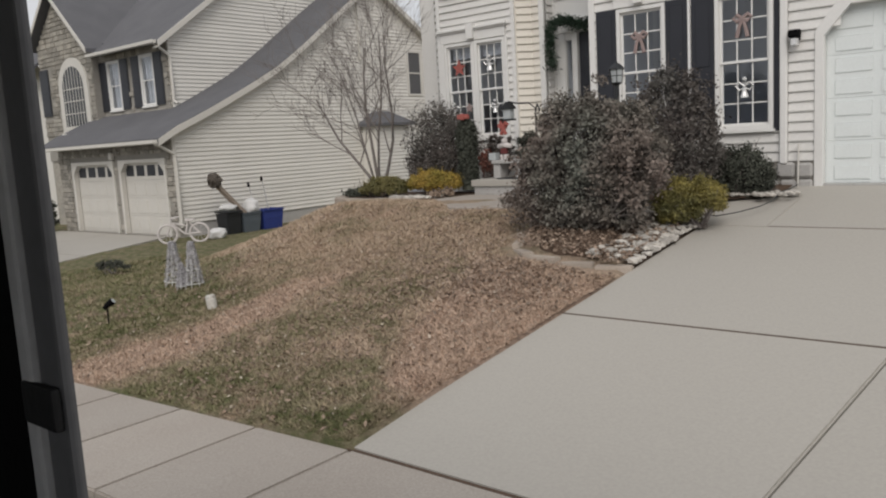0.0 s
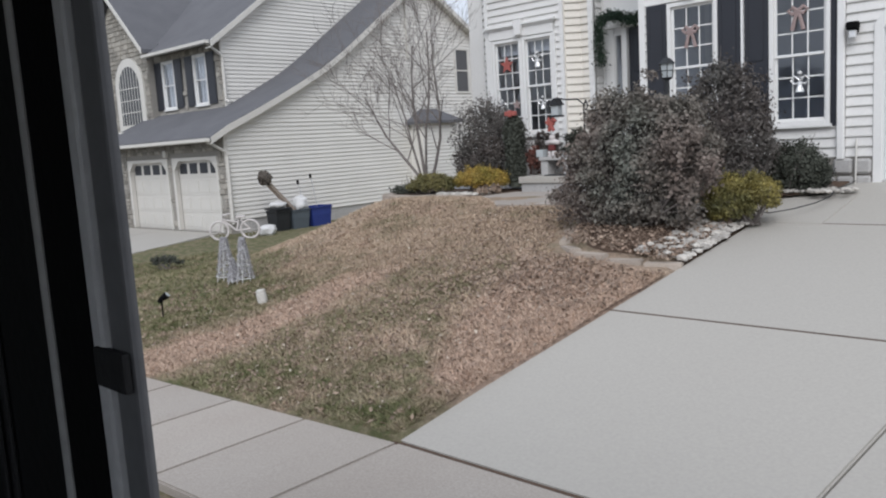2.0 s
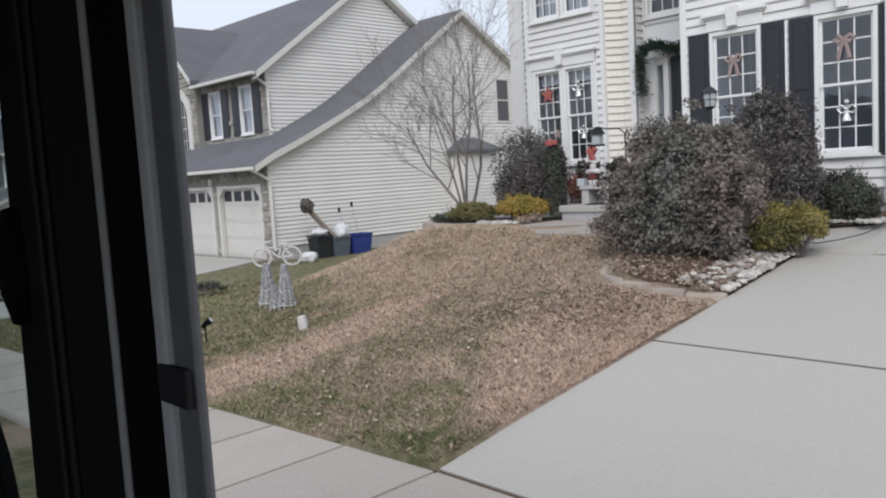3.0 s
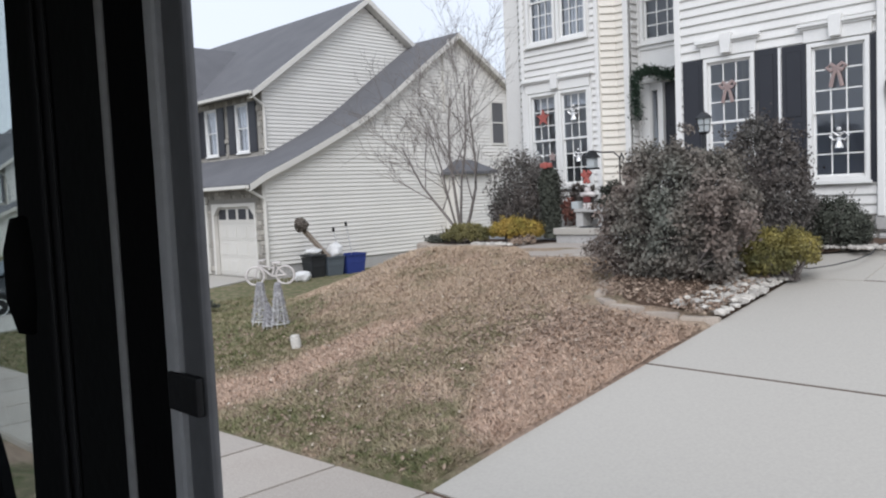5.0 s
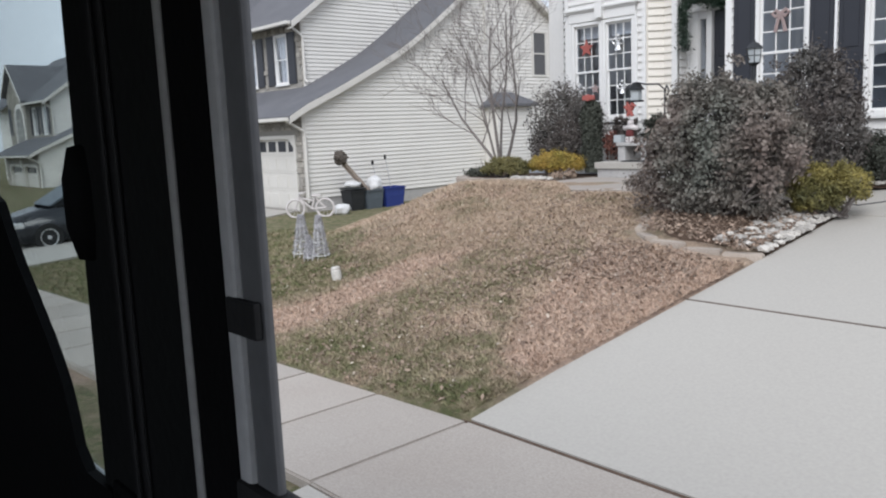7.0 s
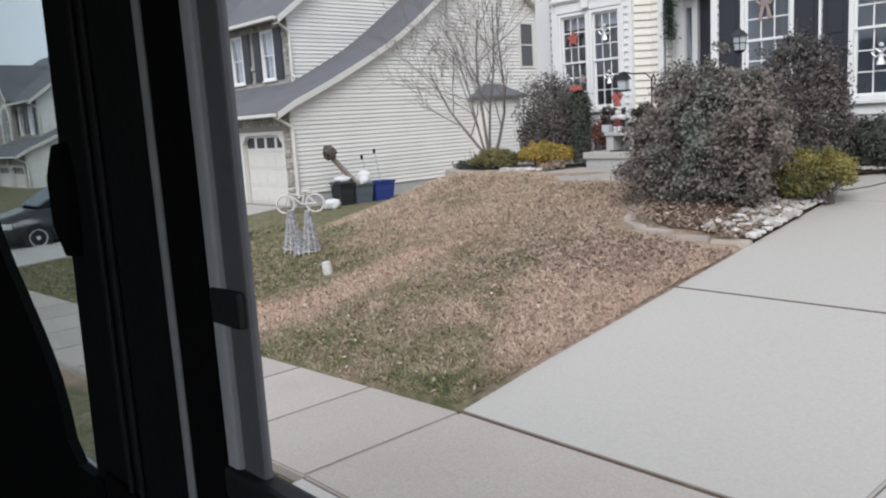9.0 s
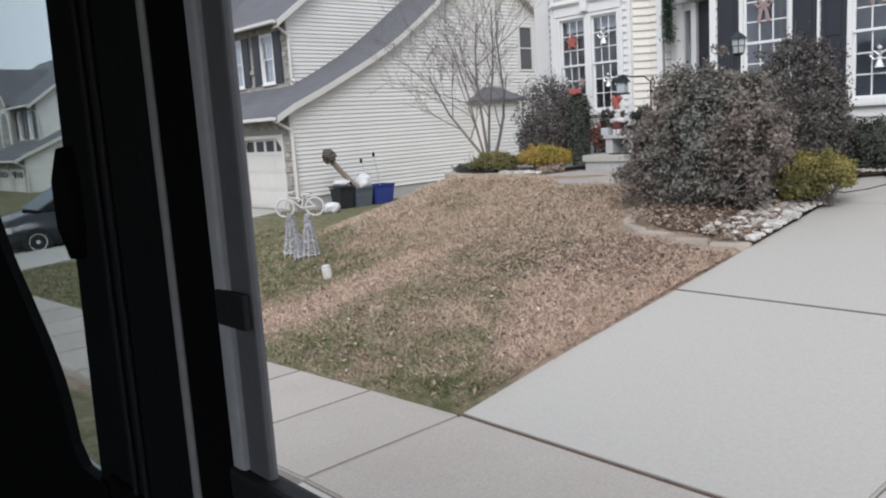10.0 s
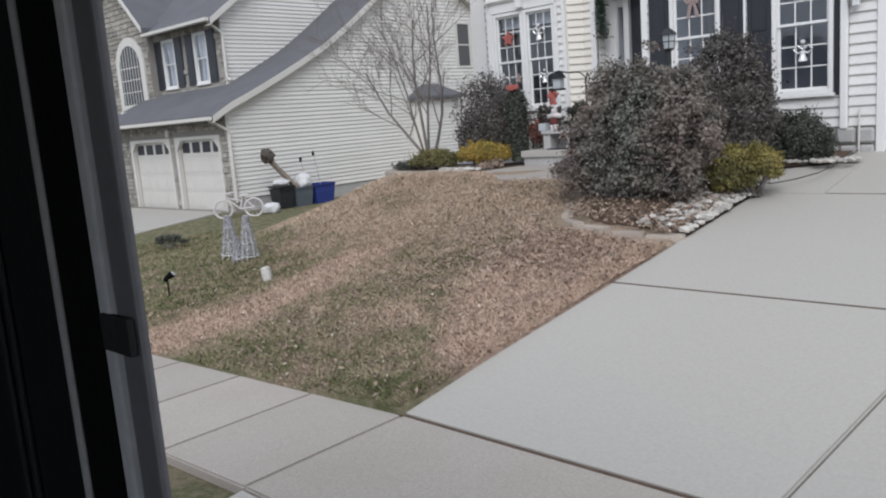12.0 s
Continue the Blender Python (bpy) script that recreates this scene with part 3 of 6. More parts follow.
def wall_with_holes(space, u0, u1, z0, z1, holes, thick=0.18):
    """A wall slab made of blocks round its openings."""
    to_world = space[0]
    us = sorted({u0, u1, *[h for q in holes for h in q[:2]]})
    zs = sorted({z0, z1, *[h for q in holes for h in q[2:]]})
    bm, seen = bmesh.new(), {}

    def vert(i, k, d):
        if (i, k, d) not in seen:
            seen[i, k, d] = bm.verts.new(to_world(us[i], d, zs[k]))
        return seen[i, k, d]

    def solid(i, k):
        if not (0 <= i < len(us) - 1 and 0 <= k < len(zs) - 1):
            return False
        mu, mz = (us[i] + us[i + 1]) / 2, (zs[k] + zs[k + 1]) / 2
        return not any(q[0] < mu < q[1] and q[2] < mz < q[3] for q in holes)

    for i in range(len(us) - 1):
        for k in range(len(zs) - 1):
            if not solid(i, k):
                continue
            for d in (0, -thick):
                bm.faces.new([vert(a, b, d) for a, b in ((i, k), (i + 1, k), (i + 1, k + 1), (i, k + 1))])
            for other, (a, b) in (((i - 1, k), ((i, k), (i, k + 1))), ((i + 1, k), ((i + 1, k), (i + 1, k + 1))), ((i, k - 1), ((i, k), (i + 1, k))), ((i, k + 1), ((i, k + 1), (i + 1, k + 1)))):
                if not solid(*other):
                    bm.faces.new([vert(*a, 0), vert(*b, 0), vert(*b, -thick), vert(*a, -thick)])
    bmesh.ops.recalc_face_normals(bm, faces=bm.faces)
    return bm


def bars(space, rows, bevel=0.004):
    """Joined boxes in wall coordinates: (u0, u1, d0, d1, z0, z1)."""
    to_world = space[0]
    bm = bmesh.new()
    for u0, u1, d0, d1, z0, z1 in rows:
        one = prism([(u0, z0), (u1, z0), (u1, z1), (u0, z1)], (d0, d1), to_world)
        if bevel:
            bmesh.ops.bevel(one, geom=one.edges[:], offset=bevel, segments=1, affect="EDGES")
        me = bpy.data.meshes.new("tmp")
        one.to_mesh(me)
        one.free()
        bm.from_mesh(me)
        bpy.data.meshes.remove(me)
    return bm


def sash_window(house, space, u0, u1, z0, z1, cols=3, rows=3, curtain=False, trim=0.055, label="white double-hung window with dark panes behind a grid", grid=True):
    """A double-hung window with its frame, sill, two glazed sashes and their grids."""
    w = thing_part(house, "window", label)
    f = trim
    part("window_frame", bars(space, [(u0, u0 + f, -0.10, 0.045, z0, z1), (u1 - f, u1, -0.10, 0.045, z0, z1), (u0 + f, u1 - f, -0.10, 0.045, z1 - f, z1), (u0 + f, u1 - f, -0.10, 0.045, z0, z0 + f)]), M_TRIM, w)
    part("window_sill", bars(space, [(u0 - 0.03, u1 + 0.03, 0.0, 0.075, z0 - 0.04, z0 - 0.002)]), M_TRIM, w)
    zm = (z0 + z1) / 2
    for name, a, b, d in (("upper_sash", zm - 0.02, z1 - f, -0.03), ("lower_sash", z0 + f, zm + 0.02, -0.055)):
        s, e0, e1 = 0.035, u0 + f, u1 - f
        part(name, bars(space, [(e0, e0 + s, d, d + 0.03, a, b), (e1 - s, e1, d, d + 0.03, a, b), (e0 + s, e1 - s, d, d + 0.03, a, a + s), (e0 + s, e1 - s, d, d + 0.03, b - s, b)], 0.003), M_TRIM, w)
        pane = part("pane", bars(space, [(e0 + s, e1 - s, d + 0.010, d + 0.014, a + s, b - s)], 0), M_GLASS, w)
        if grid:
            gw = e1 - e0 - 2 * s
            gh = b - a - 2 * s
            rows_ = [(e0 + s + gw * k / cols - 0.009, e0 + s + gw * k / cols + 0.009, d + 0.014, d + 0.024, a + s, b - s) for k in range(1, cols)]
            rows_ += [(e0 + s, e1 - s, d + 0.014, d + 0.023, a + s + gh * k / rows - 0.009, a + s + gh * k / rows + 0.009) for k in range(1, rows)]
            part("grid", bars(space, rows_, 0), M_TRIM, w)
    if curtain:
        part("blind", bars(space, [(u0 + f, u1 - f, -0.16, -0.15, z1 - f - 0.22, z1 - f)], 0), M_CURTAIN, w, "pale blind drawn a little way down")
    return w


def thing_part(parent, name, label=""):
    """An empty part under a thing, to hold its own pieces."""
    ob = new(name)
    ob.empty_display_size = 0.1
    ob.parent = parent
    ORG[ob.name] = ORG[parent.name]
    return tagged(ob, label)


def shutter(house, space, u0, u1, z0, z1):
    s = part("shutter", bars(space, [(u0, u1, 0.022, 0.045, z0, z1)], 0.005), M_SHUTTER, house, "black panelled shutter")
    zm = z0 + (z1 - z0) * 0.47
    for a, b in ((z0 + 0.08, zm - 0.04), (zm + 0.04, z1 - 0.08)):
        part("panel", bars(space, [(u0 + 0.06, u1 - 0.06, 0.045, 0.053, a, b)], 0.006), M_SHUTTER, s)


def window_head(house, space, u0, u1, z, keystone=True):
    """A moulded head over a window, with a keystone."""
    rows = [(u0, u1, 0.0, 0.05, z, z + 0.17), (u0 - 0.03, u1 + 0.03, 0.0, 0.075, z + 0.17, z + 0.20), (u0 - 0.06, u1 + 0.06, 0.0, 0.105, z + 0.20, z + 0.245)]
    h = part("window_head", bars(space, rows), M_TRIM, house, "white moulded window head")
    if keystone:
        m = (u0 + u1) / 2
        part("keystone", prism([(m - 0.065, z + 0.03), (m + 0.065, z + 0.03), (m + 0.085, z + 0.30), (m - 0.085, z + 0.30)], (0.0, 0.125), space[0]), M_TRIM, h)


# ---- the house with the driveway ----
house = thing("house", (-6, 11, 1.0), "two-storey white vinyl-sided house with black shutters and a garage", "house")
front = wall_space((0, FACADE, 0), (1, 0, 0), (0, -1, 0))
EAVE = 6.6
R_WIN, M_WIN = (-4.02, -3.255, 1.835, 3.655), (-5.475, -4.725, 1.835, 3.67)
U_R, U_M = (-4.02, -3.255, 4.85, 6.2), (-5.475, -4.725, 4.85, 6.2)
GAR = (-2.65, 2.3, 1.07, 3.30)
holes = [R_WIN, M_WIN, U_R, U_M, GAR]
w = part("wall", wall_with_holes(front, -5.90, 3.2, 0.75, EAVE, holes), M_SIDING, house)
siding(w, front, 1.40, EAVE, lambda z: (-5.83, 3.2), [(a - 0.0, b + 0.0, c - 0.04, d) for a, b, c, d in holes[:4]] + [(-2.75, 2.45, 1.0, 3.02), (-2.46, 2.16, 3.0, 3.45), (-3.17, -3.07, 1.4, 7)], M_SIDING)
part("corner_board", bars(front, [(-5.93, -5.83, 0.0, 0.035, 1.4, EAVE)]), M_TRIM, house)
f = part("foundation", bars(front, [(-5.86, -2.752, 0.0, 0.012, 0.75, 1.40)], 0), M_MORTAR, house)
rnd = random.Random(4)
for zc, row in ((1.07, (-3.34, -3.18, -2.96, -2.755)), (1.285, (-3.22, -2.975, -2.755))):
    for u, e in zip(row, row[1:]):
        part("stone", bars(front, [(u + 0.008, e - 0.008, 0.0, 0.05 + rnd.uniform(0, 0.02), zc - 0.105, zc + 0.105 + rnd.uniform(-0.02, 0))], 0.03), M_FOUND, f)
for q in (R_WIN, M_WIN):
    sash_window(house, front, *q)
    shutter(house, front, q[0] - 0.325, q[0] - 0.008, q[2] - 0.03, q[3] + 0.01)
    shutter(house, front, q[1] + 0.008, q[1] + (0.325 if q is M_WIN else 0.10), q[2] - 0.03, q[3] + 0.01)
    window_head(house, front, q[0] - 0.04, q[1] + 0.03, q[3] + 0.015)
for q in (U_R, U_M):
    sash_window(house, front, *q, rows=2)
part("downspout", bars(front, [(-3.165, -3.075, 0.02, 0.085, 1.37, EAVE)], 0.012), M_TRIM, house, "white downspout")
# garage door, with cut upper corners
gd = part("garage_door", bars(front, [(GAR[0], GAR[1], -0.14, -0.10, GAR[2], GAR[3])], 0), M_GARAGE, house, "white sectional garage door with raised panels")
for k in range(8):
    z0 = GAR[2] + 0.05 + 0.267 * k
    if k % 2 == 0:
        part("section", bars(front, [(GAR[0] + 0.01, GAR[1] - 0.01, -0.10, -0.092, z0 - 0.018, z0 + 0.512)], 0.004), M_GARAGE, gd)
    for j in range(9):
        ua = GAR[0] + 0.11 + 0.525 * j
        part("panel", bars(front, [(ua, ua + 0.425, -0.092, -0.082, z0 + 0.025, z0 + 0.205)], 0.008), M_GARAGE, gd)
part("threshold", bars(front, [(GAR[0], GAR[1], -0.16, 0.03, GAR[2] - 0.03, GAR[2] + 0.025)], 0.006), M_FOUND, gd)
part("garage_trim", bars(front, [(GAR[0] - 0.10, GAR[0] + 0.004, -0.05, 0.045, 1.02, 3.01), (GAR[1] - 0.004, GAR[1] + 0.10, -0.05, 0.045, 1.02, 3.01), (GAR[0] + 0.2, GAR[1] - 0.2, -0.05, 0.043, 3.296, 3.418)]), M_TRIM, house)
for e, c in ((GAR[0], 1), (GAR[1], -1)):
    corner = [(e - 0.10 * c, 3.008), (e + 0.004 * c, 2.95), (e + 0.30 * c, 3.296), (e + 0.30 * c, 3.418), (e + 0.20 * c, 3.418)]
    part("corner_bracket", prism(corner[::c], (-0.05, 0.046), front[0]), M_TRIM, house)
    part("wall_patch", prism([(e - 0.10 * c, 3.02), (e + 0.2 * c, 3.42), (e - 0.10 * c, 3.42)][::c], (-0.10, 0.006), front[0]), M_SIDING, house)
part("garage_sign", bars(front, [(-2.3, 1.9, 0.0, 0.03, 3.422, 3.55)]), M_TRIM, house)

# bay with a double window
BAY_Y, BX0, BX1, BD = 12.0, -9.69, -7.95, 0.22
bay = wall_space((0, BAY_Y, 0), (1, 0, 0), (0, -1, 0))
L1, L2 = (-9.53, -8.862, 1.93, 3.70), (-8.83, -8.165, 1.93, 3.70)
T1, T2 = (-9.53, -8.862, 4.60, 6.2), (-8.83, -8.165, 4.60, 6.2)
w = part("wall", wall_with_holes(bay, BX0, BX1, 0.8, EAVE, [L1, L2, T1, T2]), M_SIDING, house)
siding(w, bay, 1.5, EAVE, lambda z: (BX0 + 0.06, BX1 - 0.06), [(L1[0] - 0.06, L2[1] + 0.06, 1.85, 3.96), (T1[0] - 0.06, T2[1] + 0.06, 4.52, 6.26)], M_SIDING)
for q in (L1, L2):
    sash_window(house, bay, *q, rows=3, curtain=True)
for q in (T1, T2):
    sash_window(house, bay, *q, rows=3, curtain=False)
for u0, u1 in ((-9.63, -9.535), (-8.16, -8.10), (-8.86, -8.832)):
    part("window_casing", bars(bay, [(u0, u1, 0, 0.05, 1.88, 3.71)]), M_TRIM, house)
window_head(house, bay, -9.60, -8.14, 3.715)
for q in (T1, T2):
    part("curtain", bars(bay, [(q[0] + 0.06 + 0.075 * k, q[0] + 0.115 + 0.075 * k, -0.17 + 0.015 * (k % 2), -0.15 + 0.015 * (k % 2), q[2] + 0.02, q[3] - 0.02) for k in range(8)], 0.006), M_CURTAIN, house, "pale gathered curtain")
for u in (BX0 - 0.01, BX1 - 0.07):
    part("corner_board", bars(bay, [(u, u + 0.08, -0.01, 0.03, 1.4, EAVE)]), M_TRIM, house)
side_r = wall_space((BX1, BAY_Y, 0), (1, 1, 0), (1, -1, 0))
L = BD * math.sqrt(2)
w = part("wall", wall_with_holes(side_r, 0, L, 0.8, EAVE, []), M_CREAM, house)
siding(w, side_r, 1.5, EAVE, lambda z: (0.03, L), [], M_CREAM)
side_l = wall_space((BX0, BAY_Y, 0), (-1, 1, 0), (-1, -1, 0))
w = part("wall", wall_with_holes(side_l, 0, L, 0.8, EAVE, []), M_SIDING, house)
siding(w, side_l, 1.5, EAVE, lambda z: (0.03, L), [], M_SIDING)
back = wall_space((0, BAY_Y + BD, 0), (1, 0, 0), (0, -1, 0))
w = part("wall", wall_with_holes(back, BX1 + BD, -7.47, 0.8, EAVE, []), M_CREAM, house)
siding(w, back, 1.5, EAVE, lambda z: (BX1 + BD, -7.57), [], M_CREAM)
part("corner_board", bars(back, [(-7.57, -7.468, -0.02, 0.034, 1.2, EAVE)]), M_TRIM, house)
# entry, set back
ENTRY = 12.5
entry = wall_space((0, ENTRY, 0), (1, 0, 0), (0, -1, 0))
side_e = wall_space((-7.47, BAY_Y + BD, 0), (0, 1, 0), (1, 0, 0))
w = part("wall", wall_with_holes(side_e, 0, ENTRY - BAY_Y - BD, 0.8, EAVE, []), M_SIDING, house)
siding(w, side_e, 1.5, EAVE, lambda z: (0.05, ENTRY - BAY_Y - BD), [], M_SIDING)
EW = (-7.39, -6.40, 4.36, 5.85)
w = part("wall", wall_with_holes(entry, -7.47, -5.6, 0.8, EAVE, [(-7.22, -7.10, 1.7, 3.54), (-6.985, -6.07, 1.26, 3.66), EW]), M_TRIM, house, "white panelled entry wall")
sash_window(house, entry, *EW, cols=4, rows=3)
part("panel_moulding", bars(entry, [(-7.44, -5.7, 0, 0.03, 4.25, 4.315), (-7.47, -7.42, 0, 0.03, 1.25, EAVE), (-7.37, -7.235, 0, 0.03, 1.25, 3.66), (-7.085, -6.985, 0, 0.035, 1.25, 3.66), (-7.40, -5.7, 0, 0.05, 3.665, 3.90)]), M_TRIM, house)
part("sidelight", bars(entry, [(-7.22, -7.10, -0.06, -0.052, 1.7, 3.54)], 0), M_GLASS, house, "narrow glazed sidelight")
fd = part("front_door", bars(entry, [(-6.985, -6.07, -0.10, -0.05, 1.26, 3.66)], 0.006), M_SHUTTER, house, "dark front door")
for k in range(3):
    for j in range(2):
        part("door_panel", bars(entry, [(-6.89 + 0.42 * j, -6.57 + 0.42 * j, -0.05, -0.04, 1.4 + 0.75 * k, 2.0 + 0.75 * k)], 0.01), M_SHUTTER, fd)
# plain walls and roof that close the house
ret = wall_space((-5.90, FACADE, 0), (0, 1, 0), (-1, 0, 0))
part("wall", wall_with_holes(ret, 0.18, ENTRY - FACADE, 0.8, EAVE, []), M_SIDING, house)
part("wall", boxes(((-10.3, 12.23, 0.5), (-9.92, 12.38, EAVE)), ((-10.3, 12.38, 0.5), (-10.15, 21, EAVE)), ((-10.3, 20.85, 0.5), (3.2, 21, EAVE)), ((3.05, 11.18, 0.5), (3.2, 20.85, EAVE))), M_SIDING, house)
part("ceiling", boxes(((-10.15, 12.9, EAVE - 0.1), (3.05, 20.8, EAVE)), ((-5.7, 11.2, EAVE - 0.1), (3.05, 12.9, EAVE)), ((-9.8, 12.2, EAVE - 0.1), (-8.1, 12.9, EAVE))), M_ROOM, house)
part("floor", boxes(((-10.1, 12.9, 4.1), (3.0, 20.8, 4.3)), ((-5.65, 11.2, 4.1), (3.0, 12.9, 4.3)), ((-9.8, 12.2, 4.1), (-8.1, 12.9, 4.3)), ((-10.1, 11.3, 1.0), (3.0, 20.8, 1.15))), M_ROOM, house)
# first box is an added pale wall close behind the panes, to lighten them
part("partition", boxes(((-5.59, 12.9, 1.15), (-2.96, 12.98, 4.09)), ((-10.1, 15.6, 1.15), (3.0, 15.7, EAVE)), ((-2.95, 11.2, 1.15), (-2.88, 15.6, 4.1)), ((-5.66, 11.2, 1.15), (-5.6, 15.6, EAVE))), M_ROOM, house)
for ya, xa, xb in ((10.5, -5.95, 3.5), (11.75, -10.6, -5.952)):
    part("roof", prism([(ya, EAVE), (16, EAVE + 3.6), (21.5, EAVE), (21.5, EAVE + 0.2), (16, EAVE + 3.8), (ya, EAVE + 0.2)], (xa, xb), lambda y, x, z: Vector((x, y, z))), M_SHINGLE, house)

# ---- the neighbouring house ----
nhouse = thing("neighbour_house", (-24, 16, -0.3), "ivory vinyl-sided house with grey shingle roofs and a stone front", "house")
NX, NY, MX, MY = -20.1, 12.62, -22.3, 14.17
side = wall_space((NX, 0, 0), (0, 1, 0), (1, 0, 0))
# outline of the garage wing's side: eave, kick of the roof, ridge, back eave
NEND = 23.85
ROOF = [(NY - 0.55, 2.45), (12.68, 2.79), (13.2, 3.01), (13.8, 3.27), (14.43, 3.56), (15.33, 3.99), (16.27, 4.47), (16.77, 4.77), (17.53, 5.27), (18.33, 5.84), (19.6, 6.74), (21.0, 7.70), (24.02, 5.90)]
RAKE = [(NY, 2.55)] + [(y, z - 0.2) for y, z in ROOF[2:-1]] + [(NEND, 5.81)]


def rake_z(y):
    for (a, za), (b, zb) in zip(RAKE, RAKE[1:]):
        if a <= y <= b:
            return za + (zb - za) * (y - a) / (b - a)
    return RAKE[0][1] if y < RAKE[0][0] else RAKE[-1][1]


def rake_span(z):
    ys = np.linspace(NY, NEND, 600)
    inside = [y for y in ys if rake_z(y) >= z]
    return (inside[0] + 0.02, inside[-1]) if inside else (0, 0)


w = part("wall", prism([(NY, 0.0), (NEND, 0.0), *RAKE[::-1]], (-0.15, 0), side[0]), M_NSIDING, nhouse)
NWIN = (22.85, 23.56, 3.74, 5.33)
siding(w, side, 0.0, 7.75, rake_span, [(*NWIN[:2], *NWIN[2:])], M_NSIDING, 0.127)
sw = thing_part(nhouse, "window", "grey-screened window in a white frame")
y0, y1, z0, z1 = NWIN
part("window_frame", bars(side, [(y0 - 0.05, y0 + 0.03, 0, 0.05, z0 - 0.05, z1 + 0.05), (y1 - 0.03, y1 + 0.05, 0, 0.05, z0 - 0.05, z1 + 0.05), (y0 + 0.03, y1 - 0.03, 0, 0.05, z1 - 0.03, z1 + 0.05), (y0 + 0.03, y1 - 0.03, 0, 0.05, z0 - 0.05, z0 + 0.03), (y0 + 0.03, y1 - 0.03, 0, 0.045, 4.52, 4.57)]), M_NTRIM, sw)
part("pane", bars(side, [(y0 + 0.03, y1 - 0.03, 0.018, 0.024, z0 + 0.03, z1 - 0.03)], 0), M_SCREEN, sw, "dark screened pane")
part("foundation", bars(side, [(NY, NEND, -0.14, -0.01, -1.0, 0.0)], 0), M_FOUND, nhouse)
for u, zt in ((NY - 0.02, 2.5), (NEND - 0.1, 5.65)):
    part("corner_board", bars(side, [(u, u + 0.1, 0, 0.035, 0.0, zt)]), M_NTRIM, nhouse)
part("vent_pipe", bars(side, [(20.28, 20.40, 0.02, 0.10, 4.9, 7.0)], 0.01), M_NTRIM, nhouse, "white vent pipe up the gable")


def roof_strip(name, pts, x0, x1, parent, thick=0.10, rake=0.12):
    """A roof that follows pts (y, z) from x0 to x1."""
    top = pts
    low = [(y, z - thick) for y, z in pts[::-1]]
    return part(name, prism(top + low, (x0, x1), lambda y, x, z: Vector((x, y, z))), M_SHINGLE, parent)


roof = roof_strip("roof", ROOF, -27.2, NX + 0.25, nhouse)
edge = ROOF + [(y, z - 0.19) for y, z in ROOF[::-1]]
part("rake_board", prism(edge, (NX + 0.25, NX + 0.28), lambda y, x, z: Vector((x, y, z - 0.02))), M_NTRIM, nhouse)
bm = bmesh.new()
tube(bm, [(NX + 0.06, 20.34, 6.45), (NX + 0.06, 20.34, 7.0), (NX + 0.31, 20.34, 7.2), (NX + 0.33, 20.34, 7.36)], 0.04, 8)
part("vent_pipe", bm, M_TRIM, nhouse, "thin white pipe on the gable")
edge = [(y, z - 0.19) for y, z in ROOF] + [(y, z - 0.21) for y, z in ROOF[::-1]]
part("soffit", prism(edge, (NX, NX + 0.25), lambda y, x, z: Vector((x, y, z))), M_NTRIM, nhouse)
# small bump-out on the side wall with its own hipped roof
bump = part("bump_out", boxes(((NX, 20.2, -0.9), (NX + 0.65, 22.0, 2.62)), bevel=0.01), M_NSIDING, nhouse)
siding(bump, wall_space((NX + 0.65, 0, 0), (0, 1, 0), (1, 0, 0)), 0.0, 2.6, lambda z: (20.2, 22.0), [], M_NSIDING, 0.127)
bm = bmesh.new()
vs = [bm.verts.new(p) for p in ((NX, 20.0, 2.68), (NX + 0.85, 20.0, 2.68), (NX + 0.85, 22.2, 2.68), (NX, 22.2, 2.68), (NX, 20.8, 3.14), (NX, 21.6, 3.14), (NX, 20.0, 2.58), (NX + 0.85, 20.0, 2.58), (NX + 0.85, 22.2, 2.58), (NX, 22.2, 2.58))]
for q in ((0, 1, 4), (1, 2, 5, 4), (2, 3, 5), (0, 6, 7, 1), (1, 7, 8, 2), (2, 8, 9, 3), (6, 9, 8, 7)):
    bm.faces.new([vs[k] for k in q])
bmesh.ops.recalc_face_normals(bm, faces=bm.faces)
part("bump_out_roof", bm, M_SHINGLE, nhouse)


def gutter(parent, x0, x1, y, z):
    part("gutter", prism([(-0.06, 0.11), (-0.06, 0.02), (-0.02, 0.0), (0.06, 0.0), (0.06, 0.11), (0.05, 0.11), (0.05, 0.01), (-0.045, 0.03), (-0.05, 0.11)], (x0, x1), lambda a, x, b: Vector((x, y + a, z + b))), M_NTRIM, parent, "white gutter")


gutter(nhouse, -27.2, NX + 0.2, NY - 0.62, 2.30)
bm = bmesh.new()
tube(bm, [(NX + 0.06, NY - 0.6, 2.33), (NX + 0.08, NY - 0.45, 2.24), (NX + 0.08, NY - 0.02, 2.0), (NX + 0.08, NY + 0.02, 1.85), (NX + 0.08, NY + 0.02, -0.1)], 0.045, 6)
part("downspout", bm, M_NTRIM, nhouse)
# garage front of stone
gfront = wall_space((0, NY, 0), (1, 0, 0), (0, -1, 0))
G1, G2 = (-26.0, -23.52, -0.36, 1.80), (-23.0, -20.60, -0.36, 1.80)
w = part("wall", wall_with_holes(gfront, -27.0, NX - 0.002, -0.8, 2.42, [G1, G2], 0.2), M_MORTAR, nhouse, "fieldstone garage front")
rnd = random.Random(9)


